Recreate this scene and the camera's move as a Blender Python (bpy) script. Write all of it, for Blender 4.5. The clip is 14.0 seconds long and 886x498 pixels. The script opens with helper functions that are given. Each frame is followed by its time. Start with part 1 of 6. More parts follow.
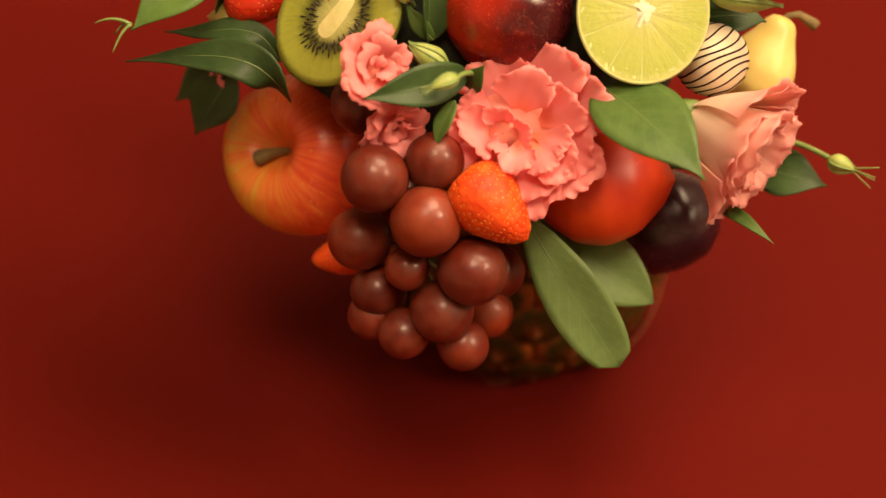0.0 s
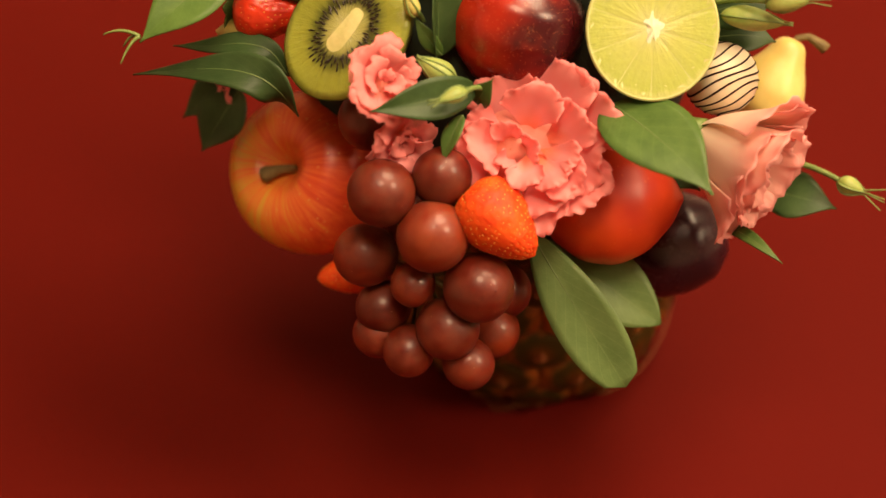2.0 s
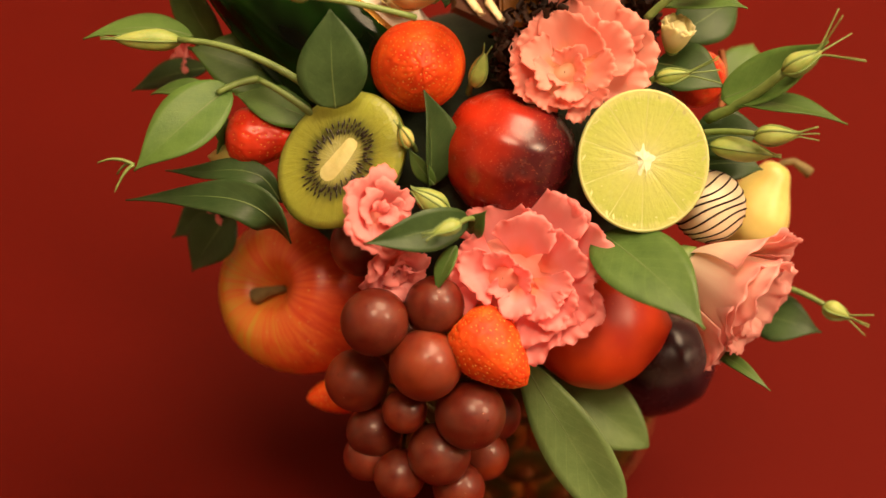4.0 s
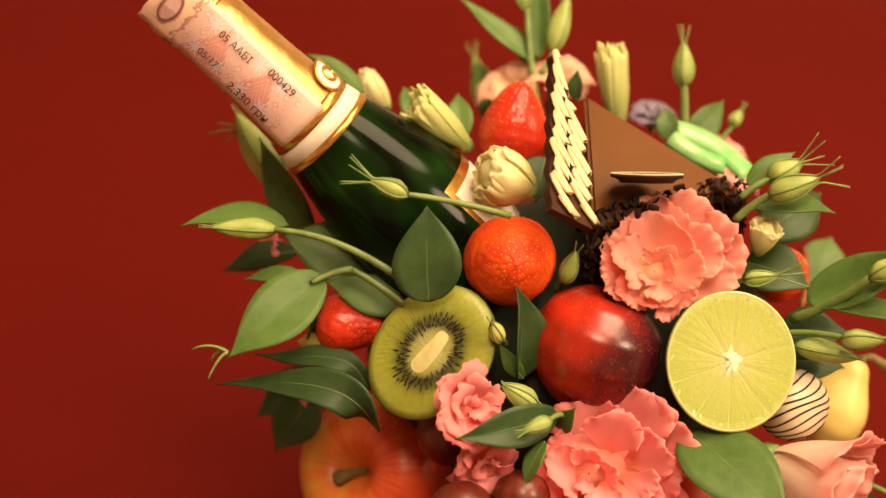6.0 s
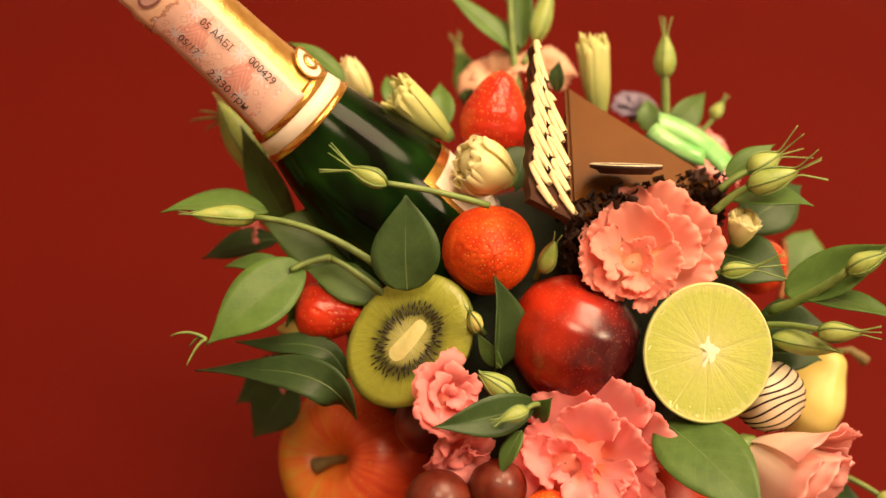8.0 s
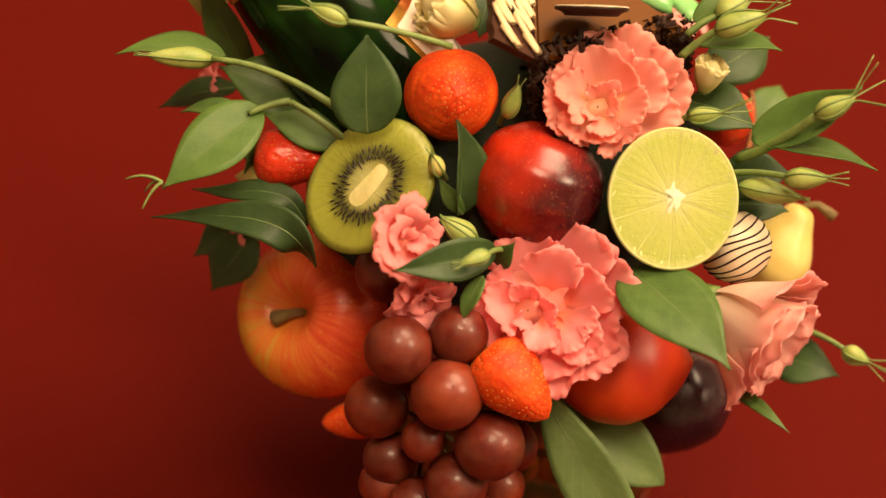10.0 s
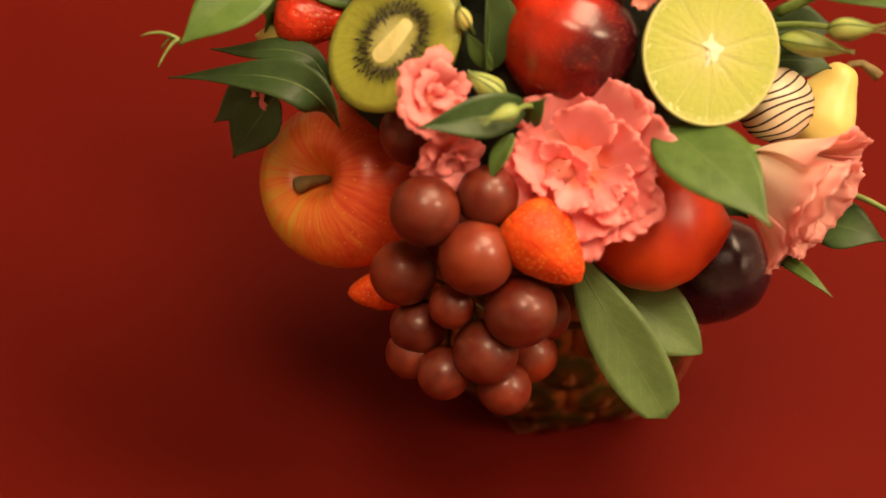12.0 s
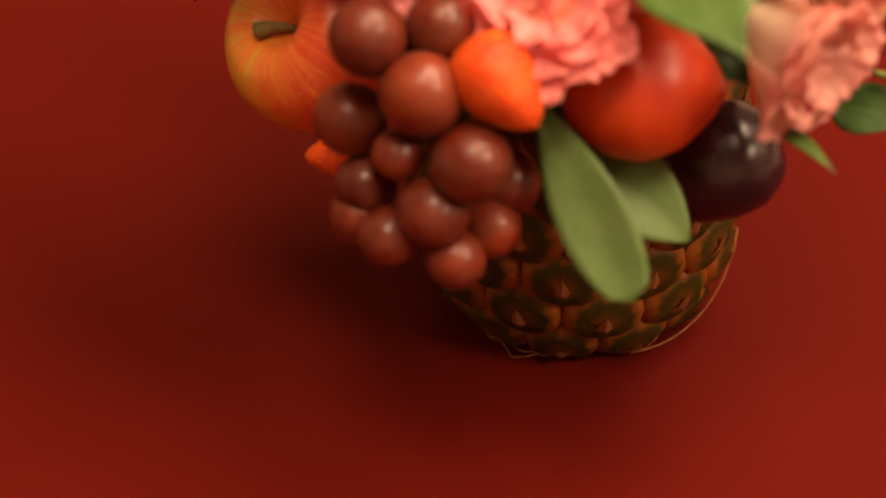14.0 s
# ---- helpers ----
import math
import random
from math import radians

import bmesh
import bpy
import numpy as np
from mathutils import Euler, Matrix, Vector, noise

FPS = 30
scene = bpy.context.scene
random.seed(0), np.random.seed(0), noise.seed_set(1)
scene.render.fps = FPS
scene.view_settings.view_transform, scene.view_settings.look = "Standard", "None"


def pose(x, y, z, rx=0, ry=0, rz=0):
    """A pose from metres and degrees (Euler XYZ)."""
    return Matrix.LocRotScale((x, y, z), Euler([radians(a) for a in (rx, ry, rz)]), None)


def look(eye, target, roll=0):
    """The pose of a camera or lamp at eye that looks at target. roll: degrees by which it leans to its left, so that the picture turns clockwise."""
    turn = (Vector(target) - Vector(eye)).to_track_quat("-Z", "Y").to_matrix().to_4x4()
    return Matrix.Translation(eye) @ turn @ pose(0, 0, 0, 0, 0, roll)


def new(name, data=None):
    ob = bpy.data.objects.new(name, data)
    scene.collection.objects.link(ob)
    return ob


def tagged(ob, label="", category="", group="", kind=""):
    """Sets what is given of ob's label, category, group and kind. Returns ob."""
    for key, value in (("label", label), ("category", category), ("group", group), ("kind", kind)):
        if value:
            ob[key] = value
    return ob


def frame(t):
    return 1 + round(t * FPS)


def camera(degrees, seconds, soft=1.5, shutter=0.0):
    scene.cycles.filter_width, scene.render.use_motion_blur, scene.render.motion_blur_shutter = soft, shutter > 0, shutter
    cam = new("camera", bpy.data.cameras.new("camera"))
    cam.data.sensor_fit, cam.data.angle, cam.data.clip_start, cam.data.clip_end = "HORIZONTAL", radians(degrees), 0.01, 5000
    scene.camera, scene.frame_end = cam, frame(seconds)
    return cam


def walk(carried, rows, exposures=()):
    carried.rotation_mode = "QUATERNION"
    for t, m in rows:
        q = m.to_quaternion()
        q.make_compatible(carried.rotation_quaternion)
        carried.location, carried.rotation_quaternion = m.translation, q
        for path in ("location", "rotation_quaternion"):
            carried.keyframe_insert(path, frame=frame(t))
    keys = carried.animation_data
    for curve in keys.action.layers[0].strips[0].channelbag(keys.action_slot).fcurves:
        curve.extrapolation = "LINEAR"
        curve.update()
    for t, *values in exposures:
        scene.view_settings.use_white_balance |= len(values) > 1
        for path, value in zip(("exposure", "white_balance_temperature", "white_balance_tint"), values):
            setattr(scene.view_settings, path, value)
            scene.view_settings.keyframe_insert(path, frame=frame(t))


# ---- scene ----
cam = camera(28, 14.0)
PATH = [
    (0, look((0.0227, -0.5449, 0.6847), (0.0190, -0.0305, 0.1390), -2.47)),
    (0.5, look((0.0227, -0.5449, 0.6847), (0.0113, -0.0392, 0.1310), -2.47)),
    (1, look((0.0227, -0.5449, 0.6847), (0.0057, -0.0311, 0.1386), -2.47)),
    (1.5, look((0.0175, -0.5504, 0.6726), (0.0089, -0.0232, 0.1393), -2.03)),
    (2, look((0.0218, -0.5551, 0.6682), (0.0165, -0.0216, 0.1411), -1.95)),
    (2.2, look((0.0214, -0.5558, 0.6669), (0.0168, -0.0205, 0.1415), -1.90)),
    (4.3, look((0.0025, -0.5248, 0.7057), (0.0201, 0.0212, 0.1918), -0.12)),
    (4.5, look((-0.0000, -0.5205, 0.7099), (0.0178, 0.0278, 0.1985), -0.05)),
    (5, look((-0.0091, -0.5192, 0.7183), (0.0112, 0.0375, 0.2162), 0.54)),
    (5.5, look((-0.0169, -0.5167, 0.7291), (0.0037, 0.0484, 0.2364), 0.78)),
    (6, look((-0.0277, -0.5125, 0.7352), (-0.0137, 0.0574, 0.2479), 0.99)),
    (6.5, look((-0.0399, -0.5131, 0.7440), (-0.0354, 0.0632, 0.2640), 0.91)),
    (7, look((-0.0389, -0.5181, 0.7458), (-0.0395, 0.0638, 0.2726), 0.99)),
    (7.5, look((-0.0303, -0.5138, 0.7416), (-0.0247, 0.0591, 0.2576), 1.20)),
    (8, look((-0.0207, -0.5144, 0.7359), (-0.0051, 0.0530, 0.2457), 1.62)),
    (8.2, look((-0.0154, -0.5202, 0.7294), (-0.0012, 0.0491, 0.2414), 1.48)),
    (10.3, look((-0.0166, -0.5291, 0.6993), (0.0129, 0.0138, 0.1828), 3.00)),
    (10.5, look((-0.0167, -0.5282, 0.6991), (0.0119, 0.0103, 0.1778), 3.13)),
    (11, look((-0.0174, -0.5271, 0.6890), (0.0171, 0.0011, 0.1577), 3.70)),
    (11.5, look((-0.0170, -0.5299, 0.6814), (0.0162, -0.0043, 0.1474), 3.41)),
    (12, look((-0.0115, -0.5290, 0.6620), (0.0015, 0.0000, 0.1305), 1.42)),
    (12.5, look((0.0169, -0.5226, 0.6207), (0.0063, 0.0070, 0.0897), -0.26)),
    (13, look((0.0449, -0.5156, 0.5789), (-0.0168, 0.0247, 0.0624), -2.19)),
    (13.5, look((0.0780, -0.5303, 0.5416), (-0.0074, 0.0199, 0.0392), -3.85)),
    (14, look((0.0939, -0.5355, 0.5279), (0.0068, 0.0282, 0.0409), -1.09)),
]
walk(cam, PATH)
cam.data.dof.use_dof = True
cam.data.dof.focus_distance = 0.715
cam.data.dof.aperture_fstop = 3.8
scene.view_settings.exposure = 0.0

# ---- world and lamps ----
world = bpy.data.worlds.new("room_air")
scene.world = world
world.use_nodes = True
world.node_tree.nodes["Background"].inputs[0].default_value = (1.0, 0.86, 0.70, 1)
world.node_tree.nodes["Background"].inputs[1].default_value = 0.25


def lamp(name, eye, target, size, watts, colour):
    data = bpy.data.lights.new(name, "AREA")
    data.shape, data.size, data.energy, data.color = "DISK", size, watts, colour
    ob = new(name, data)
    ob.matrix_world = look(eye, target)
    return ob


WARM = (1.0, 0.715, 0.445)
lamp("window_light", (2.10, -0.75, 2.10), (0.05, 0.05, 0.15), 0.90, 58, WARM)
lamp("ceiling_lamp", (0.10, -0.58, 2.05), (0.05, 0.05, 0.15), 0.70, 28, WARM)
lamp("ceiling_lamp", (0.95, 0.50, 2.40), (0.10, 0.55, 0.0), 1.40, 86, WARM)


# ---- node materials ----
def nodes_of(name):
    m = bpy.data.materials.new(name)
    m.use_nodes = True
    nt = m.node_tree
    return m, nt, nt.nodes["Principled BSDF"]


def node(nt, kind, **values):
    n = nt.nodes.new(kind)
    for k, v in values.items():
        n.inputs[k.replace("_", " ")].default_value = v
    return n


def ramp(nt, fac, stops):
    n = nt.nodes.new("ShaderNodeValToRGB")
    while len(n.color_ramp.elements) < len(stops):
        n.color_ramp.elements.new(0.5)
    for e, (p, c) in zip(n.color_ramp.elements, stops):
        e.position, e.color = p, (*c, 1) if len(c) == 3 else c
    nt.links.new(fac, n.inputs[0])
    return n.outputs[0]


def mix(nt, fac, a, b, mode="MIX"):
    n = nt.nodes.new("ShaderNodeMix")
    n.data_type, n.blend_type = "RGBA", mode
    for i, v in ((0, fac), (6, a), (7, b)):
        if isinstance(v, (int, float)):
            n.inputs[i].default_value = v
        elif isinstance(v, tuple):
            n.inputs[i].default_value = (*v, 1)
        else:
            nt.links.new(v, n.inputs[i])
    return n.outputs[2]


def calc(nt, op, a, b=0.0):
    n = nt.nodes.new("ShaderNodeMath")
    n.operation = op
    for i, v in enumerate((a, b)):
        if isinstance(v, (int, float)):
            n.inputs[i].default_value = v
        else:
            nt.links.new(v, n.inputs[i])
    return n.outputs[0]


def coords(nt, kind="Object", scale=(1, 1, 1)):
    c = nt.nodes.new("ShaderNodeTexCoord")
    s = nt.nodes.new("ShaderNodeMapping")
    s.inputs["Scale"].default_value = scale
    nt.links.new(c.outputs[kind], s.inputs[0])
    return s.outputs[0]


def noise_of(nt, at, scale, detail=4.0, rough=0.6):
    n = node(nt, "ShaderNodeTexNoise", Scale=scale, Detail=detail, Roughness=rough)
    nt.links.new(at, n.inputs["Vector"])
    return n.outputs["Fac"]


def bump(nt, bsdf, height, strength, distance):
    n = node(nt, "ShaderNodeBump", Strength=strength, Distance=distance)
    nt.links.new(height, n.inputs["Height"])
    nt.links.new(n.outputs[0], bsdf.inputs["Normal"])


def translucent(nt, bsdf, col, amount):
    """Lets light through a thin thing."""
    t = nt.nodes.new("ShaderNodeBsdfTranslucent")
    nt.links.new(col, t.inputs["Color"])
    m = nt.nodes.new("ShaderNodeMixShader")
    m.inputs[0].default_value = amount
    out = nt.nodes["Material Output"]
    nt.links.new(bsdf.outputs[0], m.inputs[1])
    nt.links.new(t.outputs[0], m.inputs[2])
    nt.links.new(m.outputs[0], out.inputs["Surface"])


def plain(name, dark, light, scale=120.0, rough=0.5, relief=0.0, metal=0.0, sss=0.0, coat=0.0, vary=0.0):
    m, nt, b = nodes_of(name)
    at = coords(nt)
    fac = noise_of(nt, at, scale)
    fine = noise_of(nt, at, scale * 7, 2)
    col = ramp(nt, fac, [(0.3, dark), (0.7, light)])
    col = mix(nt, calc(nt, "MULTIPLY", fine, 0.35), col, dark)
    if vary:
        info = nt.nodes.new("ShaderNodeObjectInfo")
        hsv = nt.nodes.new("ShaderNodeHueSaturation")
        nt.links.new(calc(nt, "ADD", 1 - vary / 2, calc(nt, "MULTIPLY", info.outputs["Random"], vary)), hsv.inputs["Value"])
        nt.links.new(col, hsv.inputs["Color"])
        col = hsv.outputs[0]
    nt.links.new(col, b.inputs["Base Color"])
    b.inputs["Roughness"].default_value = rough
    b.inputs["Metallic"].default_value = metal
    b.inputs["Coat Weight"].default_value = coat
    if sss:
        b.inputs["Subsurface Weight"].default_value = sss
        b.inputs["Subsurface Scale"].default_value = 0.004
        b.inputs["Subsurface Radius"].default_value = (1.0, 0.4, 0.2)
    if relief:
        bump(nt, b, mix(nt, 0.5, fac, fine), relief, 0.001)
    return m


def leaf_material(name, dark, light, vein, rough=0.42):
    m, nt, b = nodes_of(name)
    uv = coords(nt, "UV")
    sep = nt.nodes.new("ShaderNodeSeparateXYZ")
    nt.links.new(uv, sep.inputs[0])
    across = calc(nt, "ABSOLUTE", calc(nt, "SUBTRACT", sep.outputs[0], 0.5))
    along = sep.outputs[1]
    rib = calc(nt, "LESS_THAN", across, 0.012)
    side = calc(nt, "SINE", calc(nt, "MULTIPLY", calc(nt, "SUBTRACT", along, calc(nt, "MULTIPLY", across, 0.55)), 62.0))
    side = calc(nt, "MULTIPLY", calc(nt, "GREATER_THAN", side, 0.95), 0.10)
    at = coords(nt)
    blotch = noise_of(nt, at, 90)
    fine = noise_of(nt, at, 900, 3)
    col = ramp(nt, blotch, [(0.3, dark), (0.72, light)])
    info = nt.nodes.new("ShaderNodeObjectInfo")
    hsv = nt.nodes.new("ShaderNodeHueSaturation")
    nt.links.new(calc(nt, "ADD", 0.8, calc(nt, "MULTIPLY", info.outputs["Random"], 0.4)), hsv.inputs["Value"])
    nt.links.new(col, hsv.inputs["Color"])
    col = mix(nt, calc(nt, "MAXIMUM", calc(nt, "MULTIPLY", rib, 0.15), side), hsv.outputs[0], vein)
    col = mix(nt, calc(nt, "MULTIPLY", fine, 0.25), col, dark)
    nt.links.new(col, b.inputs["Base Color"])
    b.inputs["Roughness"].default_value = rough
    b.inputs["Specular IOR Level"].default_value = 0.32
    translucent(nt, b, col, 0.14)
    bump(nt, b, mix(nt, 0.5, fine, calc(nt, "SUBTRACT", 0.6, calc(nt, "ADD", rib, side))), 0.35, 0.0006)
    return m


def petal_material(name, base, middle, edge, rim=0.95):
    m, nt, b = nodes_of(name)
    uv = coords(nt, "UV")
    sep = nt.nodes.new("ShaderNodeSeparateXYZ")
    nt.links.new(uv, sep.inputs[0])
    stretch = coords(nt, "UV", (38, 1.8, 1))
    lines = noise_of(nt, stretch, 1.6, 3)
    blotch = noise_of(nt, coords(nt), 110)
    v = calc(nt, "ADD", sep.outputs[1], calc(nt, "MULTIPLY", calc(nt, "SUBTRACT", blotch, 0.5), 0.35))
    col = ramp(nt, v, [(0.05, base), (rim - 0.42, middle), (rim, edge)])
    col = mix(nt, calc(nt, "MULTIPLY", lines, 0.36), col, edge)
    nt.links.new(col, b.inputs["Base Color"])
    b.inputs["Roughness"].default_value = 0.5
    translucent(nt, b, col, 0.46)
    bump(nt, b, lines, 0.25, 0.0005)
    return m


def red_sheet_material():
    m, nt, b = nodes_of("red_cloth")
    at = coords(nt)
    big = noise_of(nt, at, 2.5, 3)
    mid = noise_of(nt, at, 45, 4)
    fine = noise_of(nt, at, 900, 2)
    col = ramp(nt, big, [(0.3, (0.090, 0.0030, 0.0008)), (0.7, (0.108, 0.0037, 0.0011))])
    col = mix(nt, calc(nt, "MULTIPLY", mid, 0.22), col, (0.084, 0.0030, 0.0009))
    nt.links.new(col, b.inputs["Base Color"])
    b.inputs["Roughness"].default_value = 0.75
    b.inputs["Specular IOR Level"].default_value = 0.10
    bump(nt, b, mix(nt, 0.7, mid, fine), 0.12, 0.0006)
    return m


def apple_material():
    m, nt, b = nodes_of("apple_skin")
    at = coords(nt)
    sep = nt.nodes.new("ShaderNodeSeparateXYZ")
    nt.links.new(at, sep.inputs[0])
    turn = calc(nt, "ARCTAN2", sep.outputs[1], sep.outputs[0])
    comb = nt.nodes.new("ShaderNodeCombineXYZ")
    nt.links.new(calc(nt, "SINE", turn), comb.inputs[0])
    nt.links.new(calc(nt, "COSINE", turn), comb.inputs[1])
    nt.links.new(calc(nt, "MULTIPLY", sep.outputs[2], 9.0), comb.inputs[2])
    streak = noise_of(nt, comb.outputs[0], 9.0, 5, 0.7)
    big = noise_of(nt, at, 28, 2)
    fine = noise_of(nt, comb.outputs[0], 24.0, 4, 0.7)
    lines = calc(nt, "ADD", calc(nt, "MULTIPLY", streak, 0.85), calc(nt, "MULTIPLY", fine, 0.45))
    cover = calc(nt, "ADD", calc(nt, "SUBTRACT", lines, 0.375), calc(nt, "MULTIPLY", big, 0.3))
    cover = calc(nt, "ADD", cover, calc(nt, "MULTIPLY", sep.outputs[0], 7.0))
    cover = calc(nt, "ADD", cover, calc(nt, "MULTIPLY", sep.outputs[1], 2.0))
    col = ramp(nt, cover, [(0.17, (0.62, 0.38, 0.045)), (0.30, (0.72, 0.26, 0.035)), (0.42, (0.74, 0.145, 0.030)), (0.56, (0.68, 0.085, 0.022)), (0.80, (0.56, 0.035, 0.012))])
    dots = node(nt, "ShaderNodeTexVoronoi", Scale=240.0)
    nt.links.new(at, dots.inputs["Vector"])
    col = mix(nt, calc(nt, "MULTIPLY", calc(nt, "LESS_THAN", dots.outputs["Distance"], 0.13), 0.5), col, (0.7, 0.4, 0.12))
    nt.links.new(col, b.inputs["Base Color"])
    b.inputs["Roughness"].default_value = 0.36
    b.inputs["Subsurface Weight"].default_value = 0.1
    b.inputs["Subsurface Scale"].default_value = 0.003
    return m


def speckled_skin(name, dark, light, tone, speck, rough=0.22, size=330.0, amount=0.75):
    m, nt, b = nodes_of(name)
    at = coords(nt)
    big = noise_of(nt, at, 34, 3)
    sep = nt.nodes.new("ShaderNodeSeparateXYZ")
    nt.links.new(at, sep.inputs[0])
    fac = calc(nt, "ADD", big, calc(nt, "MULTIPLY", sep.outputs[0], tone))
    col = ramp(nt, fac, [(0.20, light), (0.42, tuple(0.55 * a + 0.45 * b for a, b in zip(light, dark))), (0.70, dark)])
    dots = node(nt, "ShaderNodeTexVoronoi", Scale=size)
    nt.links.new(at, dots.inputs["Vector"])
    col = mix(nt, calc(nt, "MULTIPLY", calc(nt, "LESS_THAN", dots.outputs["Distance"], 0.17), amount), col, speck)
    bloom = noise_of(nt, at, 70, 4)
    nt.links.new(col, b.inputs["Base Color"])
    nt.links.new(calc(nt, "ADD", rough - 0.08, calc(nt, "MULTIPLY", bloom, 0.2)), b.inputs["Roughness"])
    b.inputs["Subsurface Weight"].default_value = 0.08
    b.inputs["Subsurface Scale"].default_value = 0.003
    return m


def grape_material():
    """Clear red skin over wet flesh, dulled in clouds by the fruit's bloom, with a few pale pores."""
    m, nt, b = nodes_of("grape_skin")
    at = coords(nt)
    info = nt.nodes.new("ShaderNodeObjectInfo")
    shift = nt.nodes.new("ShaderNodeVectorMath")
    nt.links.new(at, shift.inputs[0])
    spread = nt.nodes.new("ShaderNodeVectorMath")
    spread.operation = "SCALE"
    spread.inputs["Scale"].default_value = 90.0
    nt.links.new(info.outputs["Location"], spread.inputs[0])
    nt.links.new(spread.outputs[0], shift.inputs[1])
    where = shift.outputs[0]
    big = noise_of(nt, where, 0.8, 3)
    col = ramp(nt, calc(nt, "ADD", calc(nt, "MULTIPLY", big, 0.75), calc(nt, "MULTIPLY", info.outputs["Random"], 0.25)),
               [(0.30, (0.072, 0.0042, 0.0012)), (0.55, (0.140, 0.0110, 0.0026)), (0.75, (0.230, 0.030, 0.0050))])
    bloom = ramp(nt, noise_of(nt, where, 1.5, 5, 0.6), [(0.38, (0.0, 0.0, 0.0)), (0.74, (1.0, 1.0, 1.0))])
    col = mix(nt, calc(nt, "MULTIPLY", bloom, 0.36), col, (0.27, 0.076, 0.032))
    pores = node(nt, "ShaderNodeTexVoronoi", Scale=3.2)
    nt.links.new(where, pores.inputs["Vector"])
    col = mix(nt, calc(nt, "MULTIPLY", calc(nt, "LESS_THAN", pores.outputs["Distance"], 0.05), 0.7), col, (0.55, 0.30, 0.18))
    nt.links.new(col, b.inputs["Base Color"])
    nt.links.new(calc(nt, "ADD", 0.40, calc(nt, "MULTIPLY", bloom, 0.22)), b.inputs["Roughness"])
    b.inputs["Specular IOR Level"].default_value = 0.42
    b.inputs["Coat Weight"].default_value = 0.22
    b.inputs["Coat Roughness"].default_value = 0.13
    b.inputs["Subsurface Weight"].default_value = 0.55
    b.inputs["Subsurface Scale"].default_value = 0.008
    b.inputs["Subsurface Radius"].default_value = (1.0, 0.22, 0.10)
    return m


def disc_material(name, stops, streaks, strength, oval=1.0, rough=0.3, reach=0.03):
    """Cut fruit: colour by distance from the middle in the local x, y plane, with streaks that run outward."""
    m, nt, b = nodes_of(name)
    at = coords(nt)
    sep = nt.nodes.new("ShaderNodeSeparateXYZ")
    nt.links.new(at, sep.inputs[0])
    x, y = sep.outputs[0], calc(nt, "MULTIPLY", sep.outputs[1], oval)
    far = calc(nt, "SQRT", calc(nt, "ADD", calc(nt, "MULTIPLY", x, x), calc(nt, "MULTIPLY", y, y)))
    far = calc(nt, "DIVIDE", far, reach)
    turn = calc(nt, "ARCTAN2", y, x)
    comb = nt.nodes.new("ShaderNodeCombineXYZ")
    nt.links.new(calc(nt, "MULTIPLY", calc(nt, "SINE", turn), streaks), comb.inputs[0])
    nt.links.new(calc(nt, "MULTIPLY", calc(nt, "COSINE", turn), streaks), comb.inputs[1])
    nt.links.new(calc(nt, "MULTIPLY", far, 2.2), comb.inputs[2])
    rays = noise_of(nt, comb.outputs[0], 1.0, 3)
    wob = calc(nt, "ADD", far, calc(nt, "MULTIPLY", calc(nt, "SUBTRACT", rays, 0.5), strength))
    col = ramp(nt, wob, stops)
    grain = noise_of(nt, at, 500, 3)
    col = mix(nt, calc(nt, "MULTIPLY", grain, 0.3), col, mix(nt, 0.5, col, (0.1, 0.1, 0.0)))
    nt.links.new(col, b.inputs["Base Color"])
    b.inputs["Roughness"].default_value = rough
    b.inputs["Subsurface Weight"].default_value = 0.3
    b.inputs["Subsurface Scale"].default_value = 0.004
    b.inputs["Subsurface Radius"].default_value = (1.0, 0.9, 0.25)
    bump(nt, b, mix(nt, 0.4, rays, grain), 0.4, 0.0012)
    return m


def glass_green():
    """Deep green bottle glass with wine behind it: light shining through and reflected is painted as soft green clouds.
    """
    m, nt, b = nodes_of("green_bottle_glass")
    at = coords(nt, "Object", (1.0, 1.0, 0.45))
    # the brighter greens are painted glow; the glass lets no light through
    col = ramp(nt, noise_of(nt, at, 46, 2), [(0.36, (0.0012, 0.0028, 0.0010)), (0.54, (0.0045, 0.018, 0.0025)), (0.72, (0.016, 0.070, 0.0060))])
    nt.links.new(col, b.inputs["Base Color"])
    nt.links.new(calc(nt, "ADD", 0.06, calc(nt, "MULTIPLY", noise_of(nt, at, 90, 3), 0.10)), b.inputs["Roughness"])
    b.inputs["Specular IOR Level"].default_value = 0.11
    bump(nt, b, noise_of(nt, at, 60, 2), 0.05, 0.001)
    return m


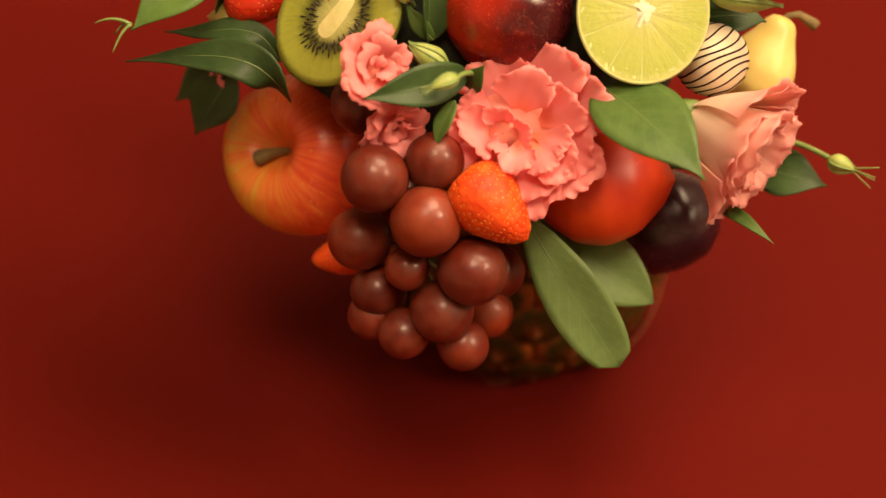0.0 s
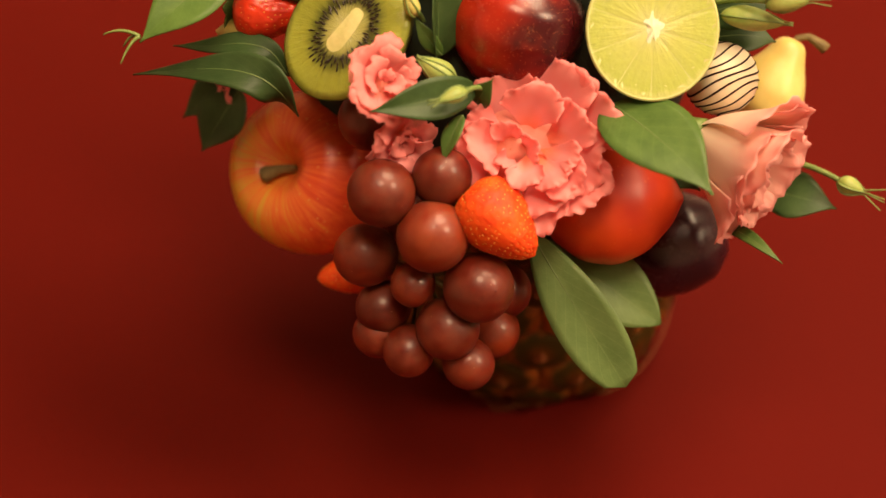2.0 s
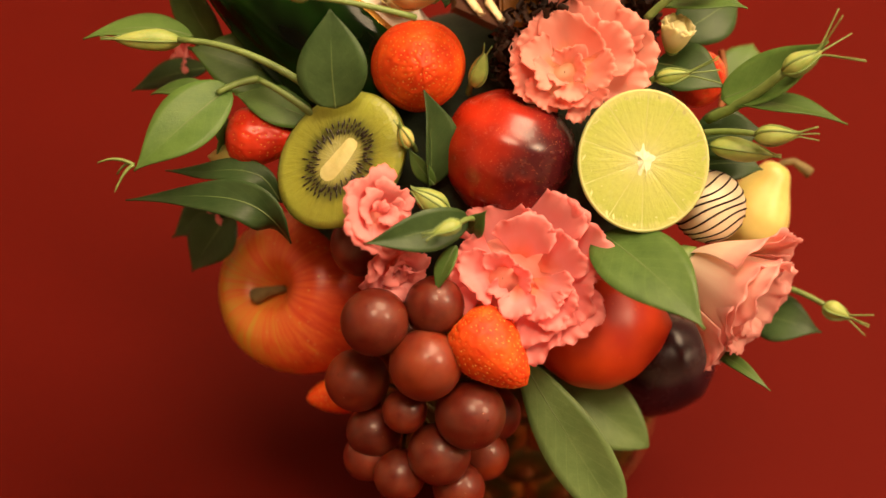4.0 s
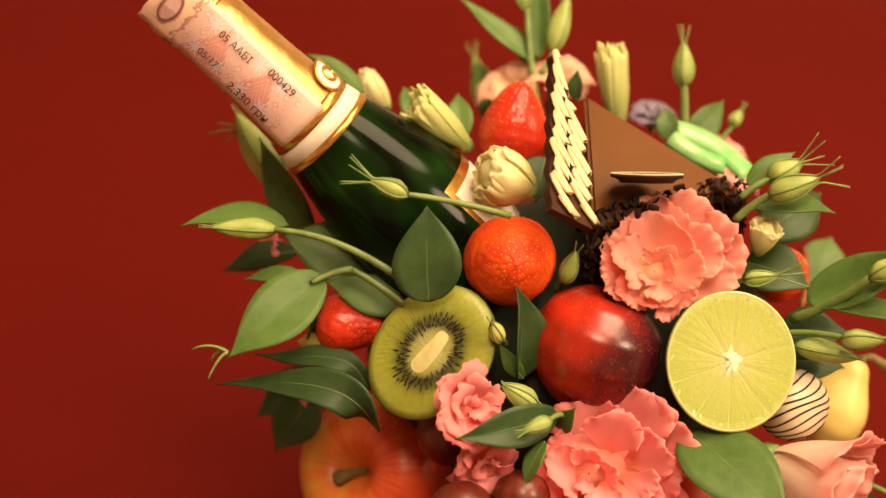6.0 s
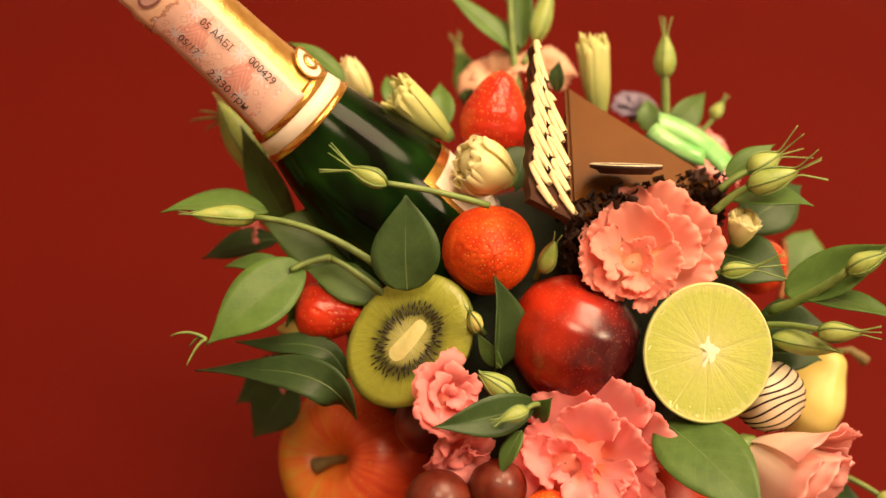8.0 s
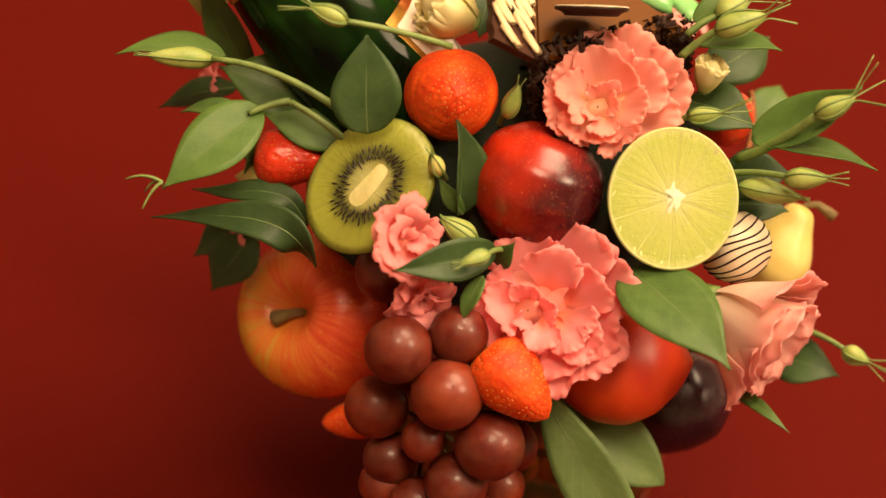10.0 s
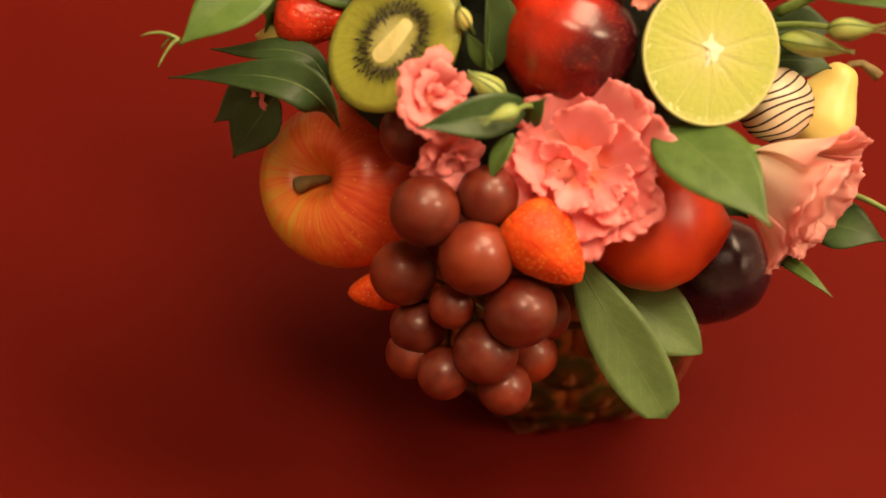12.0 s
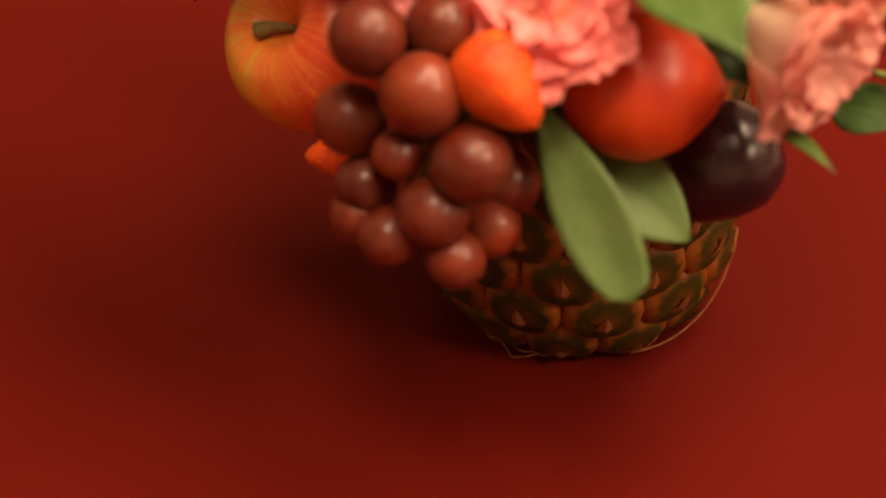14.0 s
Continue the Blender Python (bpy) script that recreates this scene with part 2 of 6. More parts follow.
def stamp_paper():
    m, nt, b = nodes_of("pink_stamp_paper")
    uv = coords(nt, "UV", (4, 11, 1))
    sep0 = nt.nodes.new("ShaderNodeSeparateXYZ")
    nt.links.new(coords(nt, "UV"), sep0.inputs[0])
    fold = calc(nt, "ABSOLUTE", calc(nt, "SUBTRACT", calc(nt, "FRACT", calc(nt, "MULTIPLY", sep0.outputs[1], 3.3)), 0.5))
    side = calc(nt, "ADD", calc(nt, "MULTIPLY", fold, 1.5), calc(nt, "MULTIPLY", sep0.outputs[0], -0.9))
    bands = calc(nt, "GREATER_THAN", side, 0.0)
    fine = calc(nt, "GREATER_THAN", calc(nt, "SINE", calc(nt, "MULTIPLY", side, 60.0)), 0.35)
    ground = mix(nt, bands, (0.72, 0.47, 0.43), (0.64, 0.27, 0.25))
    ground = mix(nt, calc(nt, "MULTIPLY", fine, 0.35), ground, (0.74, 0.53, 0.47))
    vor = node(nt, "ShaderNodeTexVoronoi", Scale=1.6)
    vor.distance = "MANHATTAN"
    nt.links.new(uv, vor.inputs["Vector"])
    sep = nt.nodes.new("ShaderNodeSeparateXYZ")
    nt.links.new(coords(nt, "UV"), sep.inputs[0])
    inner = calc(nt, "MULTIPLY", calc(nt, "LESS_THAN", calc(nt, "ABSOLUTE", calc(nt, "SUBTRACT", sep.outputs[0], 0.5)), 0.4),
                 calc(nt, "LESS_THAN", calc(nt, "ABSOLUTE", calc(nt, "SUBTRACT", sep.outputs[1], 0.47)), 0.37))
    body = mix(nt, calc(nt, "MULTIPLY", calc(nt, "LESS_THAN", vor.outputs["Distance"], 0.22), 0.7), ground, (0.66, 0.62, 0.66))
    body = mix(nt, calc(nt, "MULTIPLY", calc(nt, "LESS_THAN", calc(nt, "ABSOLUTE", calc(nt, "SUBTRACT", vor.outputs["Distance"], 0.45)), 0.05), 0.5), body, (0.45, 0.17, 0.14))
    # stitched seams along the folds, and small pale stars between them
    seam = calc(nt, "MULTIPLY", calc(nt, "LESS_THAN", calc(nt, "ABSOLUTE", side), 0.055), calc(nt, "GREATER_THAN", calc(nt, "FRACT", calc(nt, "MULTIPLY", sep0.outputs[1], 46.0)), 0.42))
    body = mix(nt, calc(nt, "MULTIPLY", seam, 0.75), body, (0.56, 0.27, 0.24))
    sx = calc(nt, "SUBTRACT", calc(nt, "FRACT", calc(nt, "MULTIPLY", sep0.outputs[0], 2.0)), 0.5)
    sy = calc(nt, "SUBTRACT", calc(nt, "FRACT", calc(nt, "MULTIPLY", sep0.outputs[1], 6.6)), 0.5)
    ax, ay = calc(nt, "ABSOLUTE", sx), calc(nt, "ABSOLUTE", sy)
    arm = calc(nt, "MINIMUM", calc(nt, "MINIMUM", ax, ay), calc(nt, "ABSOLUTE", calc(nt, "SUBTRACT", ax, ay)))
    star = calc(nt, "MULTIPLY", calc(nt, "LESS_THAN", arm, 0.035), calc(nt, "LESS_THAN", calc(nt, "MAXIMUM", ax, ay), 0.25))
    body = mix(nt, calc(nt, "MULTIPLY", star, 0.9), body, (0.60, 0.58, 0.66))
    col = mix(nt, inner, (0.74, 0.52, 0.44), body)
    # the upper end is plain and torn along a ragged line
    rag = calc(nt, "ADD", sep0.outputs[1], calc(nt, "MULTIPLY", calc(nt, "SUBTRACT", noise_of(nt, coords(nt, "UV", (3, 9, 1)), 2.2, 5), 0.5), 0.16))
    col = mix(nt, calc(nt, "GREATER_THAN", rag, 0.80), col, (0.74, 0.49, 0.36))
    col = mix(nt, calc(nt, "LESS_THAN", calc(nt, "ABSOLUTE", calc(nt, "SUBTRACT", rag, 0.80)), 0.008), col, (0.40, 0.19, 0.13))
    col = mix(nt, calc(nt, "MULTIPLY", noise_of(nt, coords(nt), 160), 0.25), col, (0.7, 0.45, 0.33))
    nt.links.new(col, b.inputs["Base Color"])
    b.inputs["Roughness"].default_value = 0.55
    bump(nt, b, noise_of(nt, coords(nt), 260, 4), 0.25, 0.0008)
    return m


RED = red_sheet_material()
LEAF = leaf_material("leaf_green", (0.064, 0.132, 0.026), (0.114, 0.206, 0.048), (0.18, 0.30, 0.08))
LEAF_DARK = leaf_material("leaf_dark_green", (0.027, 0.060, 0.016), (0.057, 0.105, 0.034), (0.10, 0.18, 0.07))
LEAF_PALE = leaf_material("leaf_pale_green", (0.120, 0.205, 0.062), (0.185, 0.285, 0.096), (0.32, 0.42, 0.17))
MIDRIB = plain("midrib_green", (0.085, 0.140, 0.038), (0.125, 0.190, 0.060), 150, 0.5)
STEM = plain("stem_green", (0.12, 0.19, 0.045), (0.22, 0.31, 0.085), 150, 0.5, 0.2)
BUD = plain("bud_green", (0.20, 0.30, 0.06), (0.40, 0.46, 0.13), 130, 0.5, 0.2, sss=0.2)
BUD_YELLOW = plain("bud_yellow", (0.44, 0.42, 0.10), (0.66, 0.58, 0.20), 120, 0.55, 0.3, sss=0.2)
CREAM = petal_material("cream_petal", (0.74, 0.74, 0.30), (0.90, 0.84, 0.44), (0.95, 0.90, 0.56))
# the orange base paints in the warm scattered light between the petals
PINK = petal_material("coral_pink_petal", (0.97, 0.32, 0.13), (0.97, 0.49, 0.51), (0.97, 0.37, 0.36))
PEACH = petal_material("peach_petal", (0.98, 0.92, 0.70), (0.98, 0.82, 0.67), (0.96, 0.50, 0.47), 1.04)
BLUSH = petal_material("blush_petal", (0.88, 0.76, 0.42), (0.92, 0.74, 0.50), (0.92, 0.62, 0.44))
LEMON = petal_material("lemon_green_petal", (0.38, 0.50, 0.12), (0.66, 0.72, 0.26), (0.82, 0.82, 0.38))
# the yellow orange base carries the painted glow of the flower's pit
SALMON = petal_material("salmon_petal", (0.97, 0.66, 0.30), (0.98, 0.60, 0.52), (0.97, 0.44, 0.36))
LILAC = petal_material("lilac_petal", (0.52, 0.46, 0.44), (0.44, 0.38, 0.46), (0.36, 0.30, 0.42))
APPLE = apple_material()
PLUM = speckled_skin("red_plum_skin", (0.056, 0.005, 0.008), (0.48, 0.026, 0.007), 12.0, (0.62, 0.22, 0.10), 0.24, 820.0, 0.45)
NECTAR = speckled_skin("nectarine_skin", (0.46, 0.026, 0.008), (0.70, 0.085, 0.012), 7.0, (0.7, 0.15, 0.03), 0.38, 260, 0.2)
DARKPLUM = speckled_skin("dark_plum_skin", (0.018, 0.006, 0.010), (0.045, 0.010, 0.016), 4.0, (0.12, 0.05, 0.06), 0.26, 400, 0.3)
GRAPE = grape_material()
BERRY = plain("strawberry_flesh", (0.50, 0.018, 0.008), (0.72, 0.055, 0.012), 60, 0.30, 0.15, sss=0.25)
BERRY_ORANGE = plain("orange_strawberry_flesh", (0.58, 0.034, 0.005), (0.84, 0.125, 0.011), 110, 0.50, 0.26, sss=0.25)
BERRY_ORANGE.node_tree.nodes["Principled BSDF"].inputs["Specular IOR Level"].default_value = 0.28
SEED = plain("strawberry_seed", (0.62, 0.26, 0.04), (0.80, 0.42, 0.09), 600, 0.4)
KIWI_CUT = disc_material("kiwi_flesh", [(0.0, (0.52, 0.52, 0.22)), (0.32, (0.30, 0.31, 0.09)), (0.42, (0.050, 0.055, 0.012)), (0.52, (0.085, 0.10, 0.016)), (0.68, (0.26, 0.29, 0.04)), (0.92, (0.34, 0.38, 0.055)), (1.0, (0.26, 0.30, 0.05))], 12.0, 0.20, 1.30, 0.28, 0.0292)
KIWI_CORE = plain("kiwi_core", (0.50, 0.48, 0.19), (0.64, 0.60, 0.28), 200, 0.4, 0.1, sss=0.2)
KIWI_SEED = plain("kiwi_seed", (0.012, 0.008, 0.006), (0.03, 0.02, 0.014), 800, 0.3)
LIME_CUT = disc_material("lime_pulp", [(0.0, (0.60, 0.62, 0.28)), (0.4, (0.50, 0.55, 0.16)), (0.92, (0.44, 0.51, 0.125)), (1.0, (0.54, 0.58, 0.20))], 12.0, 0.3, 1.0, 0.16, 0.026)
LIME_PITH = plain("lime_pith", (0.50, 0.52, 0.19), (0.58, 0.60, 0.26), 300, 0.5, 0.1, sss=0.2)
LIME_HEART = plain("lime_heart", (0.72, 0.72, 0.46), (0.84, 0.84, 0.62), 400, 0.5, 0.3, sss=0.2)
LIME_PEEL = plain("lime_peel", (0.12, 0.22, 0.02), (0.30, 0.40, 0.05), 300, 0.4, 0.4)
WHITE_CHOC = plain("white_chocolate", (0.72, 0.62, 0.44), (0.80, 0.72, 0.55), 90, 0.38, 0.15, sss=0.15)
DARK_CHOC = plain("dark_chocolate", (0.014, 0.0055, 0.003), (0.034, 0.012, 0.005), 140, 0.62, 0.2, vary=0.5)
GLAZE = plain("milk_chocolate_glaze", (0.096, 0.034, 0.0032), (0.132, 0.047, 0.0045), 22, 0.42, 0.05)
GLAZE.node_tree.nodes["Principled BSDF"].inputs["Specular IOR Level"].default_value = 0.2
BACKING = plain("brown_chocolate", (0.036, 0.012, 0.005), (0.066, 0.022, 0.008), 140, 0.6, 0.15)
BACKING.node_tree.nodes["Principled BSDF"].inputs["Specular IOR Level"].default_value = 0.15
DARK_CHOC.node_tree.nodes["Principled BSDF"].inputs["Specular IOR Level"].default_value = 0.2
PEAR = plain("pear_skin", (0.62, 0.49, 0.12), (0.78, 0.66, 0.24), 45, 0.38, 0.15, sss=0.15)
BARK = plain("woody_stem", (0.11, 0.075, 0.025), (0.24, 0.18, 0.06), 220, 0.7, 0.6)
GOLD = plain("gold_foil", (0.62, 0.36, 0.09), (0.82, 0.55, 0.20), 120, 0.30, 0.3, metal=0.9)
GOLD_LINE = plain("gold_band", (0.56, 0.28, 0.05), (0.80, 0.50, 0.14), 200, 0.26, 0.1, metal=0.9)
LABEL = plain("white_label_paper", (0.72, 0.64, 0.52), (0.80, 0.74, 0.64), 140, 0.5, 0.1)
INK = plain("black_ink", (0.03, 0.02, 0.018), (0.07, 0.045, 0.04), 500, 0.6)
SEAL = plain("violet_print", (0.20, 0.075, 0.07), (0.28, 0.12, 0.11), 300, 0.6)
SEAL_PALE = plain("violet_print_pale", (0.46, 0.27, 0.25), (0.58, 0.38, 0.35), 900, 0.6)
STAMP = stamp_paper()
GLASS = glass_green()
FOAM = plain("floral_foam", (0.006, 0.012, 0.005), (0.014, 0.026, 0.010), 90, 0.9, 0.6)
WOOD = plain("cream_veneer", (0.68, 0.50, 0.26), (0.82, 0.66, 0.40), 120, 0.5, 0.1)
RIBBON = plain("green_satin", (0.13, 0.46, 0.11), (0.46, 0.68, 0.34), 60, 0.22, 0.1)
PINE = disc_material("pineapple_eye", [(0.0, (0.22, 0.070, 0.014)), (0.22, (0.125, 0.036, 0.006)), (0.46, (0.046, 0.026, 0.005)), (0.70, (0.032, 0.024, 0.005)), (0.86, (0.17, 0.046, 0.007)), (1.0, (0.25, 0.062, 0.009))], 3.0, 0.45, 1.0, 0.5, 0.0160)
PINE.node_tree.nodes["Principled BSDF"].inputs["Specular IOR Level"].default_value = 0.15
PINE_GREEN = plain("pineapple_rim", (0.035, 0.024, 0.006), (0.11, 0.042, 0.009), 200, 0.65, 0.7)
FIBRE = plain("dry_fibre", (0.16, 0.05, 0.010), (0.30, 0.11, 0.026), 300, 0.7, 0.3)
PALE_FLOOR = plain("pale_floor", (0.55, 0.48, 0.42), (0.66, 0.60, 0.54), 8, 0.5, 0.05)
WALL = plain("warm_white_wall", (0.60, 0.50, 0.40), (0.66, 0.56, 0.46), 5, 0.8, 0.05)


# ---- mesh helpers ----
def mesh_ob(name, verts, faces, material, parent=None, label="", uvs=None, smooth=True):
    me = bpy.data.meshes.new(name)
    me.from_pydata([tuple(v) for v in verts], [], [tuple(q) for q in faces])
    me.materials.append(material)
    if smooth:
        me.polygons.foreach_set("use_smooth", [True] * len(me.polygons))
    if uvs is not None:
        layer = me.uv_layers.new(name="UVMap")
        idx = [l.vertex_index for l in me.loops]
        layer.data.foreach_set("uv", np.asarray(uvs, float)[idx].ravel())
    me.update()
    ob = new(name, me)
    if parent is not None:
        ob.parent = parent
    if label:
        ob["label"] = label
    return ob


def part(name, bm, material, parent, label="", smooth=True):
    me = bpy.data.meshes.new(name)
    bm.to_mesh(me)
    bm.free()
    me.materials.append(material)
    if smooth:
        me.polygons.foreach_set("use_smooth", [True] * len(me.polygons))
    ob = new(name, me)
    if parent is not None:
        ob.parent = parent
    if label:
        ob["label"] = label
    return ob


def thing(name, m, label, category, group="", kind=""):
    ob = new(name)
    ob.empty_display_size = 0.01
    ob.matrix_world = m
    return tagged(ob, label, category, group, kind)


def frame_at(place, axis, side=(0, 0, 1)):
    """A pose at place whose z runs along axis and whose x lies as near as may be to side."""
    z = Vector(axis).normalized()
    x = Vector(side) - Vector(side).dot(z) * z
    x = x.normalized() if x.length > 1e-4 else z.orthogonal().normalized()
    y = z.cross(x)
    m = Matrix((x, y, z)).transposed().to_4x4()
    m.translation = place
    return m


def grid_faces(nu, nv, close_u=False):
    faces = []
    for j in range(nv - 1):
        for i in range(nu if close_u else nu - 1):
            k = (i + 1) % nu
            faces.append((j * nu + i, j * nu + k, (j + 1) * nu + k, (j + 1) * nu + i))
    return faces


def lathe(profile, segs=40, wobble=0.0, seed=0):
    """Vertices and faces of a turned form from (radius, height) pairs, from the lower end to the upper."""
    rng = np.random.RandomState(seed)
    ph = rng.uniform(0, 6.28, 4)
    verts = []
    for r, z in profile:
        for i in range(segs):
            a = 2 * math.pi * i / segs
            k = 1 + wobble * (math.sin(2 * a + ph[0]) + 0.6 * math.sin(3 * a + ph[1] + z * 40) + 0.4 * math.sin(5 * a + ph[2]))
            verts.append((r * k * math.cos(a), r * k * math.sin(a), z))
    return verts, grid_faces(segs, len(profile), True)


def smooth_profile(points, n=36):
    """A rounded line through a few (radius, height) pairs."""
    p = np.array(points, float)
    t = np.r_[0, np.cumsum(np.linalg.norm(np.diff(p, axis=0), axis=1))]
    s = np.linspace(0, t[-1], n)
    out = np.stack([np.interp(s, t, p[:, 0]), np.interp(s, t, p[:, 1])], 1)
    for _ in range(3):
        out[1:-1] = (out[:-2] + 2 * out[1:-1] + out[2:]) / 4
    return [tuple(q) for q in out]


def tube(points, radii, segs=8):
    pts = [Vector(p) for p in points]
    verts, faces = [], []
    side = (pts[1] - pts[0]).orthogonal().normalized()
    for i, p in enumerate(pts):
        d = (pts[min(i + 1, len(pts) - 1)] - pts[max(i - 1, 0)]).normalized()
        side = (side - side.dot(d) * d).normalized()
        up = d.cross(side)
        r = radii[i] if hasattr(radii, "__len__") else radii
        for k in range(segs):
            a = 2 * math.pi * k / segs
            verts.append(p + r * (math.cos(a) * side + math.sin(a) * up))
    faces = grid_faces(segs, len(pts), True)
    faces.append(tuple(range(segs))[::-1])
    faces.append(tuple(range((len(pts) - 1) * segs, len(pts) * segs)))
    return verts, faces


def arc(a, b, sag, n=10):
    """Points from a to b, bowed in the middle by the vector sag."""
    a, b, sag = Vector(a), Vector(b), Vector(sag)
    return [a.lerp(b, i / (n - 1)) + sag * (4 * (i / (n - 1)) * (1 - i / (n - 1))) for i in range(n)]


VIEW = Vector((-0.0270, -0.7423, 0.6695))
UP = Vector((0.0150, 0.6694, 0.7428))
RIGHT = Vector((0.9995, -0.0301, 0.0070))


# ---- the setting ----
def sheet():
    """The red cloth: a large square, turned a little, with one corner side beyond the flowers."""
    c, n = Vector((0.300, 0.716, 0)), Vector((0.763, 0.647, 0))
    along = Vector((-n.y, n.x, 0))
    far, wide = 2.2, 1.7
    verts, nu = [], 30
    for j in range(nu):
        for i in range(nu):
            p = c + along * (wide * (2 * i / (nu - 1) - 1)) - n * (far * j / (nu - 1))
            p.z = 0.0
            verts.append(p)
    ob = mesh_ob("red_cloth", verts, [q[::-1] for q in grid_faces(nu, nu)], RED)
    sol = ob.modifiers.new("thickness", "SOLIDIFY")
    sol.thickness, sol.offset = 0.002, -1
    return tagged(ob, "plain deep red cloth spread smooth under the basket", "cloth")


sheet()
bm = bmesh.new()
bmesh.ops.create_grid(bm, x_segments=8, y_segments=8, size=3.0)
tagged(part("floor", bm, PALE_FLOOR, None), "pale warm floor beyond the red cloth", "floor", kind="structure").location.z = -0.004
for wall_name, place, size in (("wall_north", (0, 3.05, 1.3), (6.2, 0.1, 2.62)), ("wall_south", (0, -3.05, 1.3), (6.2, 0.1, 2.62)),
                               ("wall_east", (3.05, 0, 1.3), (0.1, 6, 2.62)), ("wall_west", (-3.05, 0, 1.3), (0.1, 6, 2.62)),
                               ("ceiling", (0, 0, 2.66), (6.2, 6.2, 0.1))):
    bm = bmesh.new()
    bmesh.ops.create_cube(bm, size=1.0)
    bmesh.ops.scale(bm, vec=size, verts=bm.verts)
    ob = part(wall_name, bm, WALL, None, smooth=False)
    ob.location = place
    tagged(ob, "plain warm white painted " + wall_name.split("_")[0], wall_name.split("_")[0], kind="structure")


# ---- leaves, stems, buds ----
def leaf_mesh(name, base, tip, width, face, material, parent=None, bow=0.12, fold=0.18, wave=0.05, droop=None, fat=0.42, seed=0, sharp=0.62):
    """A leaf from base to tip. face: the way its upper side looks. bow: how far it arches along face, as a share of its length."""
    base, tip = Vector(base), Vector(tip)
    way = tip - base
    length = way.length
    d = way.normalized()
    nrm = Vector(face) - Vector(face).dot(d) * d
    nrm = nrm.normalized()
    side = d.cross(nrm)
    rng = np.random.RandomState(seed + int(abs(base.x * 9973 + tip.z * 7919) * 1000) % 10000)
    ph = rng.uniform(0, 6.28, 3)
    nu, nv = 9, 24
    verts, uvs, spine = [], [], []
    for j in range(nv):
        s = j / (nv - 1)
        w = width / 2 * (math.sin(math.pi * s ** (math.log(0.5) / math.log(fat))) ** (0.68 + sharp * s) if 0 < s < 1 else 0.0)
        w = max(w, width * 0.015)
        mid = base + way * s + nrm * (length * bow * 4 * s * (1 - s))
        mid += side * (0.03 * length * math.sin(2.5 * s + ph[2]))
        if droop is not None:
            mid += Vector(droop) * s * s
        spine.append(mid + nrm * 0.00005)
        for i in range(nu):
            u = 2 * i / (nu - 1) - 1
            lift = fold * abs(u) * w + wave * length * 0.25 * u * abs(u) * math.sin(7 * s + ph[0] + (1.5 if u > 0 else 0)) * min(1, 4 * w / width)
            verts.append(mid + side * (u * w) + nrm * lift)
            uvs.append((i / (nu - 1), s))
    ob = mesh_ob(name, verts, grid_faces(nu, nv), material, parent, uvs=uvs)
    sol = ob.modifiers.new("thickness", "SOLIDIFY")
    sol.thickness, sol.offset = 0.0005, 0
    if name == "leaf":
        rv, rq = tube(spine, [0.00048 - 0.00036 * j / (nv - 1) for j in range(nv)], 6)
        mesh_ob("midrib", rv, rq, MIDRIB, ob)
    return ob


def wavy_leaf(spine, width, face_base, face_tip, material, label, fold=0.15, fat=0.45, seed=0):
    """A leaf along a curved line of a few places from base to tip, its face turning on the way."""
    p = np.array(spine, float)
    t = np.r_[0, np.cumsum(np.linalg.norm(np.diff(p, axis=0), axis=1))]
    nu, nv = 11, 26
    at = np.linspace(0, t[-1], nv)
    mid = np.stack([np.interp(at, t, p[:, k]) for k in range(3)], 1)
    for _ in range(5):
        mid[1:-1] = (mid[:-2] + 2 * mid[1:-1] + mid[2:]) / 4
    ph = np.random.RandomState(seed).uniform(0, 6.28, 2)
    verts, uvs, rib = [], [], []
    for j in range(nv):
        s = j / (nv - 1)
        d = Vector(mid[min(j + 1, nv - 1)] - mid[max(j - 1, 0)]).normalized()
        nrm = Vector(face_base).lerp(Vector(face_tip), s)
        nrm = (nrm - nrm.dot(d) * d).normalized()
        side = d.cross(nrm)
        w = width / 2 * (math.sin(math.pi * s ** (math.log(0.5) / math.log(fat))) ** (0.7 + 0.5 * s) if 0 < s < 1 else 0.0)
        w = max(w, width * 0.015)
        rib.append(Vector(mid[j]) + nrm * 0.00005)
        for i in range(nu):
            u = 2 * i / (nu - 1) - 1
            lift = fold * abs(u) * w + 0.10 * w * u * abs(u) * math.sin(8 * s + ph[0] + (1.4 if u > 0 else 0))
            verts.append(Vector(mid[j]) + side * (u * w) + nrm * lift)
            uvs.append((i / (nu - 1), s))
    ob = mesh_ob("leaf", verts, grid_faces(nu, nv), material, uvs=uvs)
    sol = ob.modifiers.new("thickness", "SOLIDIFY")
    sol.thickness, sol.offset = 0.0005, 0
    rv, rq = tube(rib, [0.00045 - 0.00033 * j / (nv - 1) for j in range(nv)], 6)
    mesh_ob("midrib", rv, rq, MIDRIB, ob)
    return tagged(ob, label, "leaf", "leaves round the fruit")


def loose_leaf(base, tip, width, face, material, label, **kw):
    return tagged(leaf_mesh("leaf", base, tip, width, face, material, **kw), label, "leaf", "leaves round the fruit")


